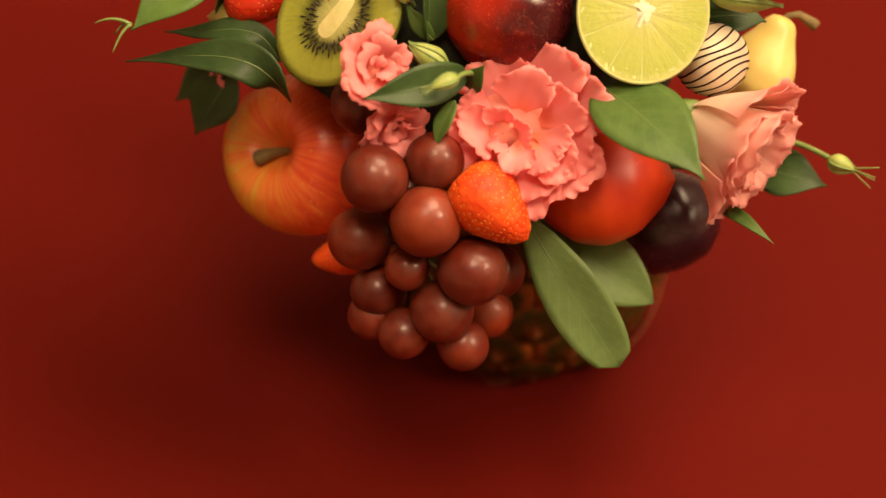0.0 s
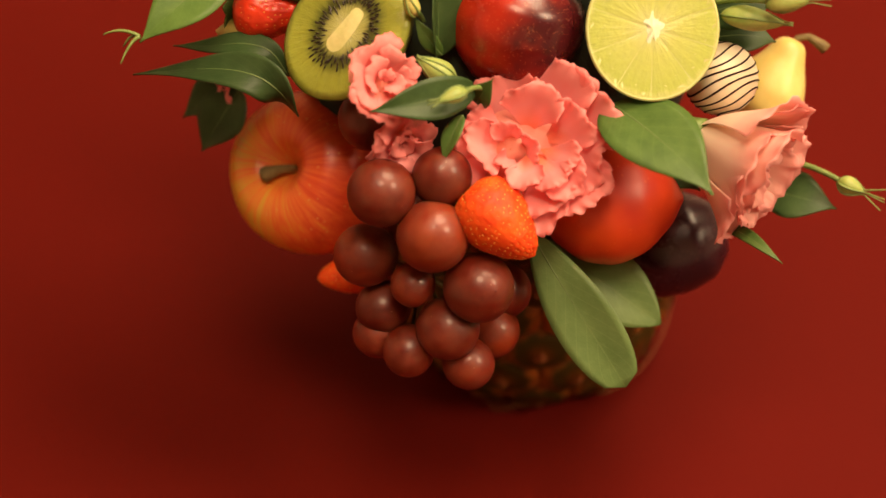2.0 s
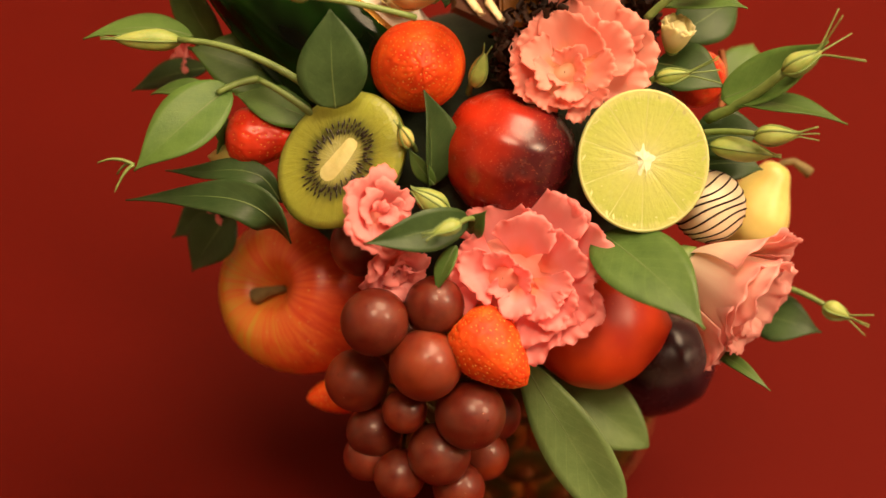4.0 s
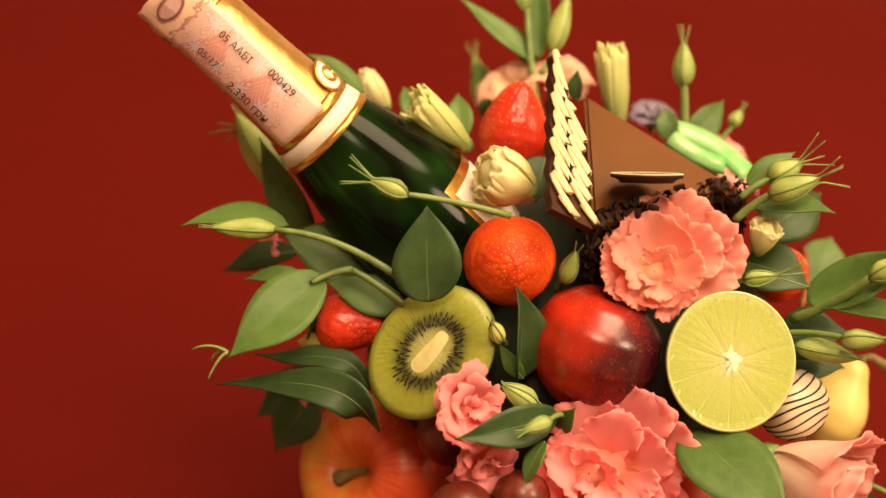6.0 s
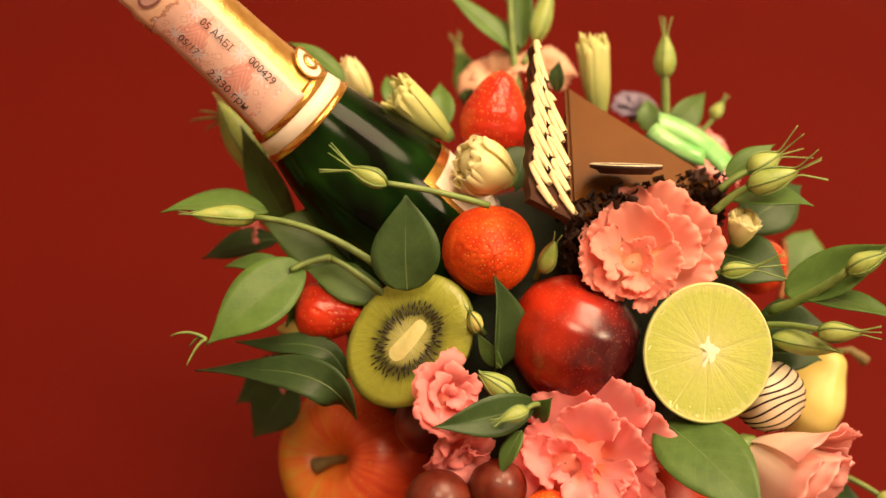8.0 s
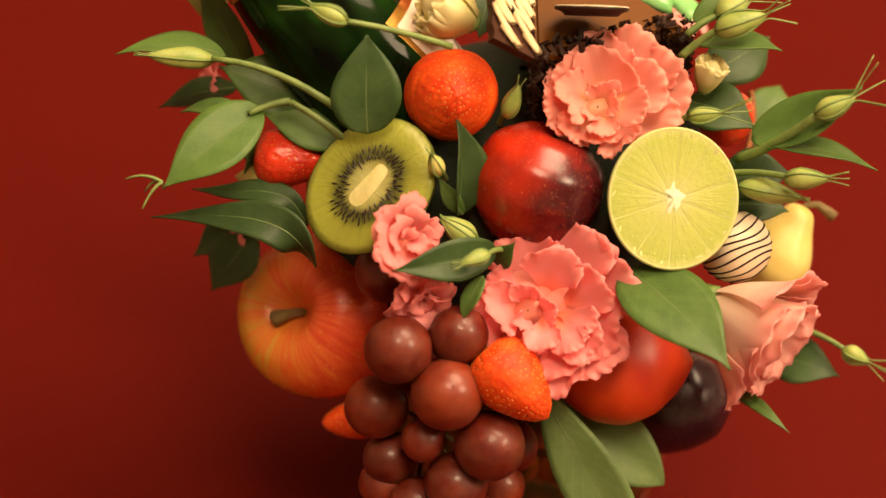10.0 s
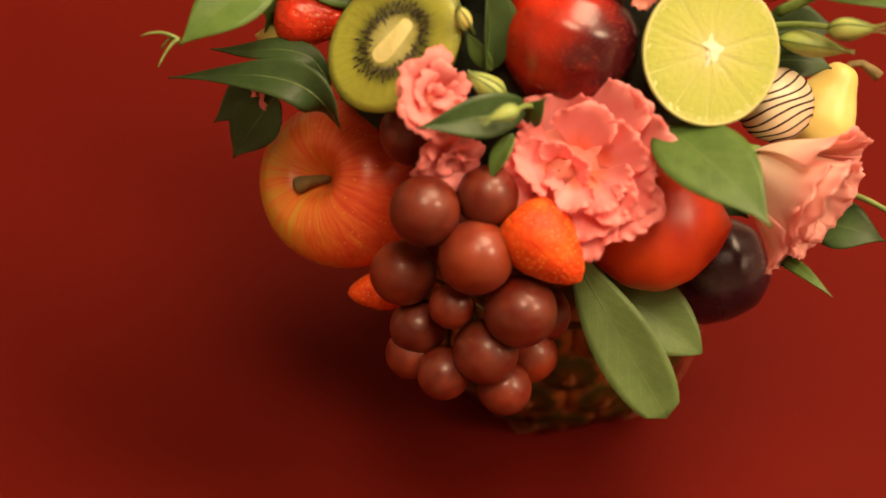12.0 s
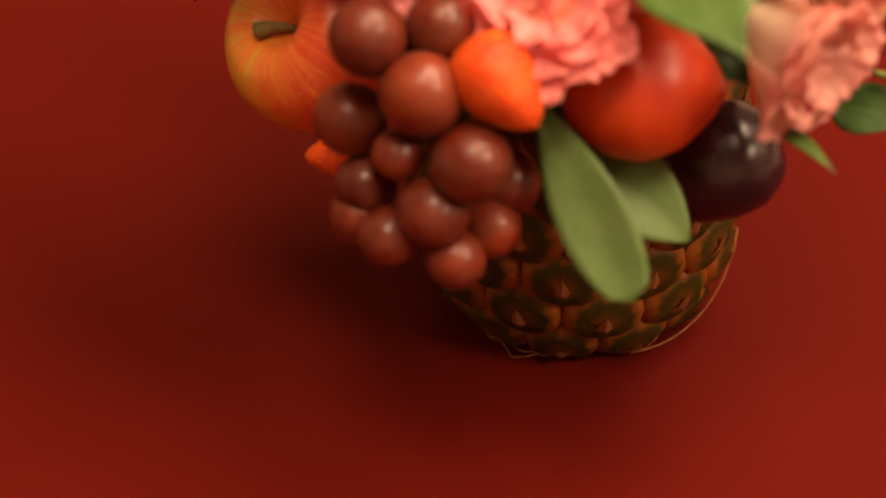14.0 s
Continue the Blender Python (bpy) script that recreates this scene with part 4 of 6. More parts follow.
def kiwi(place, face, long_way):
    """A peeled kiwi half, its cut face outward. Local x runs along its long axis."""
    ob = thing("kiwi_half", frame_at(place, face, long_way), "kiwi half with its green seeded cut face outward", "kiwi", "fruit in the basket")
    a, b = 0.0300, 0.0237
    verts, nu = [], 64
    rings = [(0.0, 0.0006), (0.2, 0.0006), (0.45, 0.0003), (0.7, 0.0002), (0.88, 0.0), (0.965, -0.0008), (1.0, -0.0026)]
    for s, z in rings:
        for i in range(nu):
            t = 2 * math.pi * i / nu
            verts.append((a * max(s, 0.01) * math.cos(t), b * max(s, 0.01) * math.sin(t), z))
    mesh_ob("cut_face", verts, grid_faces(nu, len(rings), True), KIWI_CUT, ob)
    verts = []
    for s in np.linspace(0, 1, 12):
        k = math.cos(s * math.pi / 2 * 0.98)
        for i in range(nu):
            t = 2 * math.pi * i / nu
            verts.append((a * 1.004 * k ** 0.8 * math.cos(t), b * 1.004 * k ** 0.8 * math.sin(t), -0.0022 - 0.024 * math.sin(s * math.pi / 2)))
    mesh_ob("flesh", verts, grid_faces(nu, 12, True), KIWI_CUT, ob)
    def core_at(t, s):
        c, d = math.cos(t), math.sin(t)
        return (0.0102 * s * math.copysign(abs(c) ** 0.62, c), 0.0036 * s * math.copysign(abs(d) ** 0.72, d) * (1 + 0.10 * math.sin(3 * t + 1)), 0.0011 - 0.0006 * s * s)

    verts = [core_at(t, s) for s in (0.01, 0.5, 0.85, 1.0) for t in np.linspace(0, 2 * math.pi, 40, endpoint=False)]
    mesh_ob("core", verts, grid_faces(40, 4, True), KIWI_CORE, ob, "pale oval core")
    rng = np.random.RandomState(6)
    sv, sq = lathe([(0.0001, -1), (0.55, -0.6), (0.8, 0.1), (0.5, 0.75), (0.0001, 1)], 7)
    me = None
    for k in range(112):
        t = 2 * math.pi * k / 112 + rng.uniform(-0.04, 0.04)
        s = (0.0060, 0.0092, 0.0076)[k % 3] + rng.uniform(-0.0010, 0.0012)
        p = Vector(((0.0072 + s) * math.cos(t), (0.0022 + s) * math.sin(t), 0.0005))
        if me is None:
            g = mesh_ob("seed", sv, sq, KIWI_SEED, ob)
            me = g.data
        else:
            g = new("seed", me)
            g.parent = ob
        z = rng.uniform(0.0009, 0.0016)
        g.matrix_local = frame_at(p, (p.x, p.y * 1.2, 0), (0, 0, 1)) @ Matrix.Diagonal((0.0004, 0.00048, z, 1))
    return ob


kiwi((-0.0194, 0.0069, 0.2362), (-0.2464, -0.6828, 0.6879), RIGHT * 0.66 + UP * 0.75)


def lime(place, face):
    """Half a lime, its wet cut face outward: peel, pith ring, ten wedges and a white heart."""
    ob = thing("lime_half", frame_at(place, face, (1, 0, 0)), "lime half with its juicy yellow green cut face outward", "lime", "fruit in the basket")
    rx, ry = 0.0262, 0.0284
    nu = 64
    verts = []
    for s in np.linspace(0, 1, 14):
        k = math.cos(s * math.pi / 2 * 0.98) ** 0.85
        for i in range(nu):
            t = 2 * math.pi * i / nu
            verts.append((rx * k * math.cos(t), ry * k * math.sin(t), -0.0004 - 0.027 * math.sin(s * math.pi / 2)))
    mesh_ob("peel", verts, grid_faces(nu, 14, True), LIME_PEEL, ob)
    verts = []
    for s, z in ((1.0, -0.0005), (0.985, 0.0002), (0.965, 0.0003), (0.955, 0.0001), (0.5, 0.00006), (0.02, 0.00006)):
        for i in range(nu):
            t = 2 * math.pi * i / nu
            verts.append((rx * s * math.cos(t), ry * s * math.sin(t), z))
    mesh_ob("pith", verts, grid_faces(nu, 6, True), LIME_PITH, ob, "thin pale pith")
    rng = np.random.RandomState(2)
    cuts = np.cumsum(rng.uniform(0.75, 1.25, 10))
    cuts = np.r_[0, cuts / cuts[-1]] * 2 * math.pi + 0.3
    for k in range(10):
        t0, t1 = cuts[k] + 0.006, cuts[k + 1] - 0.006
        verts, n, rows = [], 9, 12
        for j in range(rows):
            s = 0.07 + 0.898 * j / (rows - 1)
            for i in range(n):
                w = i / (n - 1)
                t = t0 + (t1 - t0) * w
                edge = min(1, 5 * min(w, 1 - w)) * min(1, 6 * (1 - j / (rows - 1)) + 0.05) * min(1, j / 2)
                z = 0.0001 + 0.00012 * edge + 0.00016 * math.sin(40 * s + 9 * w + k) * edge
                verts.append((rx * s * math.cos(t), ry * s * math.sin(t), z))
        mesh_ob("wedge", verts, grid_faces(n, rows), LIME_CUT, ob)
    verts = [(0.0032 * s * math.cos(t) * (1 + 0.35 * math.sin(3 * t + 1) + 0.2 * math.sin(8 * t)), 0.0052 * s * math.sin(t) * (1 + 0.25 * math.sin(5 * t) + 0.2 * math.sin(9 * t)), 0.0008 - 0.0005 * s) for s in (0.02, 0.5, 1.0) for t in np.linspace(0, 2 * math.pi, 30, endpoint=False)]
    mesh_ob("heart", verts, grid_faces(30, 3, True), LIME_HEART, ob, "white fibrous heart")
    return ob


lime((0.1010, -0.0031, 0.2405), (0.0226, -0.7561, 0.6541))


def truffle(place, r, face):
    ob = thing("chocolate_truffle", frame_at(place, face, UP), "white chocolate truffle with thin dark chocolate stripes", "truffle")
    v, q = lathe([(r * math.sin(a) + 1e-5, -r * math.cos(a)) for a in np.linspace(0.01, math.pi - 0.01, 26)], 40, 0.004, 5)
    mesh_ob("shell", v, q, WHITE_CHOC, ob)
    for k in range(9):
        off = (-0.86 + 0.215 * k) * r
        rad = math.sqrt(max(r * r - off * off, 0)) * 1.004
        pts = []
        for i in range(41):
            t = 2 * math.pi * i / 40
            o = off + 0.05 * r * math.sin(3 * t + k)
            rr = math.sqrt(max(r * r - o * o, 1e-8)) * 1.004
            p = Vector((o, rr * math.cos(t), rr * math.sin(t)))
            pts.append(Matrix.Rotation(0.45, 3, "Z") @ p)
        tv, tq = tube(pts, 0.00042, 6)
        mesh_ob("stripe", tv, tq, DARK_CHOC, ob)
    return ob


truffle((0.1318, 0.0067, 0.2063), 0.0150, (0.0726, -0.7416, 0.6669))


# ---- the bottle ----
def bottle(cap, collar):
    """A small bottle of sparkling wine that leans out of the flowers. Local z runs from its base up to its cap."""
    cap, collar = Vector(cap), Vector(collar)
    axis = (cap - collar).normalized()
    m = frame_at(collar, axis, (-0.2389, -0.8431, 0.4818))
    ob = thing("wine_bottle", m, "small green sparkling wine bottle with gold foil neck, leaning", "bottle")
    top = (cap - collar).length
    glass = smooth_profile([(0.0300, -0.090), (0.0318, -0.086), (0.0322, -0.070), (0.0318, -0.056), (0.0306, -0.044), (0.0278, -0.030), (0.0240, -0.014), (0.0206, -0.002), (0.0180, 0.010), (0.0165, 0.03)], 40)
    v, q = lathe([(0.001, -0.087)] + glass, 56)
    mesh_ob("glass_body", v, q, GLASS, ob)
    foil = smooth_profile([(0.0190, 0.004), (0.0182, 0.016), (0.0168, 0.036), (0.0158, top - 0.018), (0.0168, top - 0.014), (0.0170, top - 0.009), (0.0156, top - 0.007), (0.0162, top - 0.003), (0.0135, top + 0.001), (0.001, top + 0.002)], 60)
    v, q = lathe(foil, 64, 0.010, 7)
    v = [(x * (1 + 0.012 * noise.noise(Vector((x, y, z)) * 160)), y * (1 + 0.012 * noise.noise(Vector((x, y, z)) * 160 + Vector((3, 3, 3)))), z) for x, y, z in v]
    mesh_ob("neck_foil", v, q, GOLD, ob, "crinkled gold foil")

    def band(name, z0, z1, r0, r1, material, label=""):
        bv, bq = lathe([(r0, z0), (r0 + 0.0005, z0 + 0.0002), (r1 + 0.0005, z1 - 0.0002), (r1, z1)], 56)
        mesh_ob(name, bv, bq, material, ob, label)

    band("band", -0.0060, -0.0030, 0.0222, 0.0210, GOLD_LINE, "gold edge band")
    band("band", -0.0030, 0.0035, 0.0211, 0.0199, LABEL, "white paper band")
    band("band", 0.0035, 0.0085, 0.0200, 0.0190, GOLD_LINE, "gold edge band")

    def patch(name, a0, a1, zs, lift, material, label=""):
        """A paper that covers part of the body's round."""
        pv, n = [], 24
        for z in zs:
            r = float(np.interp(z, [p[1] for p in glass], [p[0] for p in glass])) + lift
            for i in range(n):
                a = a0 + (a1 - a0) * i / (n - 1)
                pv.append((r * math.cos(a), r * math.sin(a), z))
        mesh_ob(name, pv, grid_faces(n, len(zs)), material, ob, label)

    patch("label", 0.86, 2.6, (-0.0880, -0.080, -0.0720, -0.0640, -0.0565), 0.0004, LABEL, "white paper label")
    patch("label_edge", 0.78, 2.65, (-0.0565, -0.0542, -0.0520), 0.0005, GOLD_LINE, "gold edge of the label")
    patch("label_edge", 0.78, 0.86, (-0.0880, -0.080, -0.0720, -0.0640, -0.0565), 0.0005, GOLD_LINE, "gold edge of the label")
    for ring_z, ring_r in ((top - 0.0150, 0.0168), (top - 0.0115, 0.0172), (top - 0.0080, 0.0166), (top - 0.0045, 0.0162)):
        rv, rq = tube([Vector((ring_r * math.cos(a), ring_r * math.sin(a), ring_z)) for a in np.linspace(0, 2 * math.pi, 41)], 0.0013, 8)
        mesh_ob("foil_ring", rv, rq, GOLD, ob)
    # the excise stamp lies along the neck, over the cap's shoulder, on the side of local -x
    half, n, rows = 0.0138, 9, 26
    z0, z1 = 0.0065, top + 0.004
    verts, uvs = [], []
    for j in range(rows):
        s = j / (rows - 1)
        z = z0 + (z1 - z0) * s
        r = float(np.interp(min(z, top - 0.016), [p[1] for p in foil[:40]], [p[0] for p in foil[:40]])) + 0.0010
        r += 0.0030 * min(1, max(0, s - 0.70) * 8) + 0.0004 * math.sin(11 * s)
        for i in range(n):
            w = 2 * i / (n - 1) - 1
            a = w * half / r * 0.93
            flat = 0.25
            x = r * (math.cos(a) * (1 - flat) + flat)
            y = r * math.sin(a) * (1 - flat) + flat * w * half
            crumple = 0.0007 * noise.noise(Vector((w * 2, s * 14, 0.3))) * (0.3 + 2.2 * max(0, s - 0.7))
            edge = 1 + 0.05 * noise.noise(Vector((w * 9, s * 30, 1)))
            verts.append(((x + crumple), y * edge, z + (0.003 * noise.noise(Vector((w * 3, 0, 2))) if j == rows - 1 else 0)))
            uvs.append((i / (n - 1), s))
    stamp = mesh_ob("excise_stamp", verts, grid_faces(n, rows), STAMP, ob, "pink patterned paper excise stamp", uvs=uvs)
    sol = stamp.modifiers.new("thickness", "SOLIDIFY")
    sol.thickness, sol.offset = 0.0002, 1
    def oval(name, across, along, lift, material, label):
        ov = []
        for s in (0.01, 0.6, 0.75, 1.0):
            for i in range(28):
                t = 2 * math.pi * i / 28
                y, z = across * s * math.cos(t), along * s * math.sin(t)
                ov.append((0.0212 + lift - 0.0007 * abs(y) / 0.005, y, z + top - 0.0035))
        mesh_ob(name, ov, grid_faces(28, 4, True), material, stamp, label)

    oval("seal", 0.0070, 0.0042, 0.0, SEAL, "dark violet round print")
    oval("seal_centre", 0.0056, 0.0030, 0.0003, SEAL_PALE, "pale middle of the print")

    def words(text, z, across, size):
        cu = bpy.data.curves.new("writing", "FONT")
        cu.body, cu.size, cu.align_x = text, size, "LEFT"
        tmp = bpy.data.objects.new("writing", cu)
        scene.collection.objects.link(tmp)
        bpy.context.view_layer.update()
        me = bpy.data.meshes.new_from_object(tmp.evaluated_get(bpy.context.evaluated_depsgraph_get()))
        bpy.data.objects.remove(tmp)
        for vert in me.vertices:
            x, y, _ = vert.co
            zz, yy = z - x, across + y
            r = float(np.interp(zz, [p[1] for p in foil[:40]], [p[0] for p in foil[:40]])) + 0.0010
            a = yy / r * 0.93
            px = r * (math.cos(a) * 0.75 + 0.25)
            vert.co = (px + 0.0010, yy * 0.98, zz)
        me.materials.append(INK)
        w = new("writing", me)
        w.parent = stamp

    words("05 \u0410\u0410\u0411\u0406", top * 0.70, 0.0042, 0.0045)
    words("05/17", top * 0.72, -0.0072, 0.0044)
    words("000429", top * 0.40, 0.0066, 0.0046)
    words("2,330 \u0433\u0440\u043d", top * 0.50, -0.0098, 0.0053)
    # oval medallion at the foil's lower edge
    mv = []
    for s, h in ((0.01, 0.0005), (0.6, 0.0005), (0.78, 0.0004), (1.0, 0.0)):
        for i in range(24):
            t = 2 * math.pi * i / 24
            a = 1.45 + 0.0085 * s * math.cos(t) / 0.019
            r = 0.0196 + h
            mv.append((r * math.cos(a), r * math.sin(a), 0.0125 + 0.0075 * s * math.sin(t)))
    medal = mesh_ob("medallion", mv, grid_faces(24, 4, True), LABEL, ob, "white oval medallion with gold rim")

    def gold_oval(name, share, radius):
        gp = []
        for t in np.linspace(0, 2 * math.pi, 33):
            a = 1.45 + 0.0085 * share * math.cos(t) / 0.019
            gp.append(Vector((0.0201 * math.cos(a), 0.0201 * math.sin(a), 0.0125 + 0.0075 * share * math.sin(t))))
        gv, gq = tube(gp, radius, 6)
        mesh_ob(name, gv, gq, GOLD_LINE, medal)

    gold_oval("rim", 1.0, 0.0006)
    gold_oval("crest", 0.42, 0.0009)
    return ob


bottle((-0.1237, 0.1019, 0.3479), (-0.0657, 0.0825, 0.2943))


# ---- the cake with its topper ----
def cake(apex, right, left, high):
    ob = thing("chocolate_cake_slice", Matrix.Identity(4), "wedge of chocolate glazed cake with dark chocolate shavings", "cake")
    pts = [Vector(apex), Vector(left), Vector(right)]
    mid = sum(pts, Vector()) / 3
    bm = bmesh.new()
    top = [bm.verts.new(p) for p in pts]
    low = [bm.verts.new(p - Vector((0, 0, 0.006))) for p in pts]
    bm.faces.new(top)
    bm.faces.new(low[::-1])
    for i in range(3):
        k = (i + 1) % 3
        bm.faces.new((top[k], top[i], low[i], low[k]))
    bmesh.ops.recalc_face_normals(bm, faces=bm.faces)
    bmesh.ops.bevel(bm, geom=list(bm.edges), offset=0.0016, segments=3, affect="EDGES")
    part("glaze", bm, GLAZE, ob, "smooth milk chocolate glaze", smooth=False)
    bm = bmesh.new()
    up = [bm.verts.new(p.lerp(mid, 0.04) - Vector((0, 0, 0.0055))) for p in pts]
    dn = [bm.verts.new(p.lerp(mid, 0.04) - Vector((0, 0, high))) for p in pts]
    bm.faces.new(up)
    bm.faces.new(dn[::-1])
    for i in range(3):
        k = (i + 1) % 3
        bm.faces.new((up[k], up[i], dn[i], dn[k]))
    bmesh.ops.recalc_face_normals(bm, faces=bm.faces)
    part("sponge", bm, DARK_CHOC, ob, "dark chocolate sponge", smooth=False)
    # shavings cling to the broad side
    rng = np.random.RandomState(9)
    shapes = []
    for k in range(5):
        cv, r = [], 0.0011 + 0.0003 * k
        for i in range(9):
            t = -1.1 + 2.2 * i / 8
            for w in (-1, 1):
                cv.append((r * math.sin(t) * 1.5, w * (0.0024 + 0.0006 * k), r * math.cos(t)))
        shapes.append((cv, grid_faces(2, 9)))
    meshes = {}
    a, b = Vector(left), Vector(right)
    out = (b - a).cross(Vector((0, 0, 1))).normalized()
    for n in range(280):
        s = rng.uniform(-0.05, 1.05)
        z = rng.uniform(-0.030, 0.0) if n % 3 else rng.uniform(0.0002, 0.0035)
        p = a.lerp(b, s) + out * rng.uniform(-0.007 if z > 0 else -0.001, 0.003) + Vector((0, 0, z))
        k = n % 5
        d = Vector((rng.normal(), rng.normal(), rng.normal()))
        mm = frame_at(p, out + 0.8 * d, (rng.normal(), rng.normal(), rng.normal()))
        if k not in meshes:
            g = mesh_ob("shaving", shapes[k][0], shapes[k][1], DARK_CHOC, ob)
            meshes[k] = g.data
        else:
            g = new("shaving", meshes[k])
            g.parent = ob
        g.matrix_local = mm @ Matrix.Diagonal((0.55, 0.5, 0.6, 1))
    # fine crumbs fill the gaps between the shavings
    cv, cf = [], []
    for n in range(1500):
        p = a.lerp(b, rng.uniform(-0.04, 1.04)) + out * rng.uniform(-0.0015, 0.0016) + Vector((0, 0, rng.uniform(-0.032, 0.0006)))
        if n % 6 == 0:
            p += out * rng.uniform(-0.006, 0.0) + Vector((0, 0, 0.0018))
        mm = frame_at(p, (rng.normal(), rng.normal(), rng.normal()), (rng.normal(), rng.normal(), rng.normal()))
        w, h, k0 = rng.uniform(0.0006, 0.0015), rng.uniform(0.0004, 0.0009), len(cv)
        cv += [mm @ Vector(c) for c in ((-w, -h, 0), (w, -h, 0.0002), (w * 0.8, h, 0), (-w * 0.9, h, 0.0002), (0, 0, h * 1.3))]
        cf += [(k0, k0 + 1, k0 + 4), (k0 + 1, k0 + 2, k0 + 4), (k0 + 2, k0 + 3, k0 + 4), (k0 + 3, k0, k0 + 4), (k0 + 3, k0 + 2, k0 + 1, k0)]
    tagged(mesh_ob("crumb_layer", cv, cf, DARK_CHOC, ob, "dark chocolate crumbs", smooth=False), kind="stuff")
    return ob


cake((0.0466, 0.1080, 0.2928), (0.1108, 0.0658, 0.2740), (0.0459, 0.0361, 0.2802), 0.05)


def chocolate_disc(place, axis, r):
    ob = thing("chocolate_disc", frame_at(place, axis, (1, 0, 0)), "thin round dark chocolate disc with pale rim on cake", "chocolate")
    v, q = lathe([(0.0004, -0.0030), (r * 0.72, -0.0030), (r * 0.80, -0.0018), (r * 0.9, -0.0012), (r, -0.0008), (r, 0.0003), (r * 0.96, 0.0006), (0.0004, 0.0006)], 40)
    mesh_ob("plate", v, q, DARK_CHOC, ob)
    v, q = lathe([(r * 0.955, 0.00065), (r * 0.97, 0.0009), (r * 1.0, 0.0008), (r * 1.003, 0.0005)], 40)
    mesh_ob("rim", v, q, WHITE_CHOC, ob, "thin pale rim line")
    return ob


chocolate_disc((0.0677, 0.0492, 0.2941), (0.0122, 0.5922, 0.8057), 0.0147)


def topper(low, high, across, face):
    """A cut-out of joined script strokes in cream veneer on a dark chocolate backing, in two rows."""
    low, high = Vector(low), Vector(high)
    ob = thing("script_cake_topper", Matrix.Identity(4), "cake topper of slanting cream script strokes on dark chocolate", "cake topper")
    way, acr, nrm = high - low, Vector(across), Vector(face).normalized()

    def stroke_line(s0, s1, c0, c1, w0, w1, turns, name, material, lift, radius, flat):
        pts = []
        for i in range(turns * 8 + 1):
            t = i / (turns * 8)
            ph = t * turns * 2 * math.pi
            s = s0 + (s1 - s0) * t
            half = (w0 + (w1 - w0) * t) / 2
            c = c0 + (c1 - c0) * t
            zig = math.sin(ph) * (0.78 + 0.22 * math.sin(ph * 0.37 + 1)) + 0.16 * math.sin(2 * ph + 0.6 * turns)
            p = low + way * (s - 0.11 * zig) + acr * (c + half * zig) + nrm * lift
            p += way * (0.010 * math.cos(ph))
            pts.append(p)
        tv, tq = tube(pts, radius, 8)
        tv = [p + nrm * ((p - pts[i // 8]).dot(nrm) * (flat - 1)) for i, p in enumerate(tv)]
        mesh_ob(name, tv, tq, material, ob)

    stroke_line(0.06, 0.66, 0.72, 0.66, 0.56, 0.40, 6, "letters", WOOD, 0.0, 0.00140, 0.40)
    stroke_line(0.10, 1.0, 0.22, 0.35, 0.58, 0.22, 9, "letters", WOOD, 0.0002, 0.00140, 0.40)
    # backing that follows the strokes' outline
    n, left, right = 40, [], []
    for i in range(n):
        s = i / (n - 1)
        w = 0.03 * math.sin(s * 43)
        left.append(low + way * (s + 0.05) + acr * (0.0 + 0.25 * s ** 1.5 + w))
        right.append(low + way * (s - 0.06) + acr * (float(np.interp(s, [0, 0.62, 0.76, 1.0], [0.94, 0.86, 0.58, 0.44])) - w))
    bm = bmesh.new()
    fr = [(bm.verts.new(a - nrm * 0.0012), bm.verts.new(b - nrm * 0.0012)) for a, b in zip(left, right)]
    bk = [(bm.verts.new(a - nrm * 0.0062), bm.verts.new(b - nrm * 0.0062)) for a, b in zip(left, right)]
    for i in range(n - 1):
        bm.faces.new((fr[i][0], fr[i][1], fr[i + 1][1], fr[i + 1][0]))
        bm.faces.new((bk[i][0], bk[i + 1][0], bk[i + 1][1], bk[i][1]))
        bm.faces.new((fr[i][0], fr[i + 1][0], bk[i + 1][0], bk[i][0]))
        bm.faces.new((fr[i][1], bk[i][1], bk[i + 1][1], fr[i + 1][1]))
    bm.faces.new((fr[0][0], bk[0][0], bk[0][1], fr[0][1]))
    bm.faces.new((fr[-1][0], fr[-1][1], bk[-1][1], bk[-1][0]))
    bmesh.ops.recalc_face_normals(bm, faces=bm.faces)
    part("backing", bm, BACKING, ob, "dark chocolate backing", smooth=False)
    return ob


topper((0.0281, 0.0204, 0.2965), (0.0282, 0.0977, 0.3164), (0.0168, 0.000, -0.0012), (0.4047, -0.4890, 0.7727))

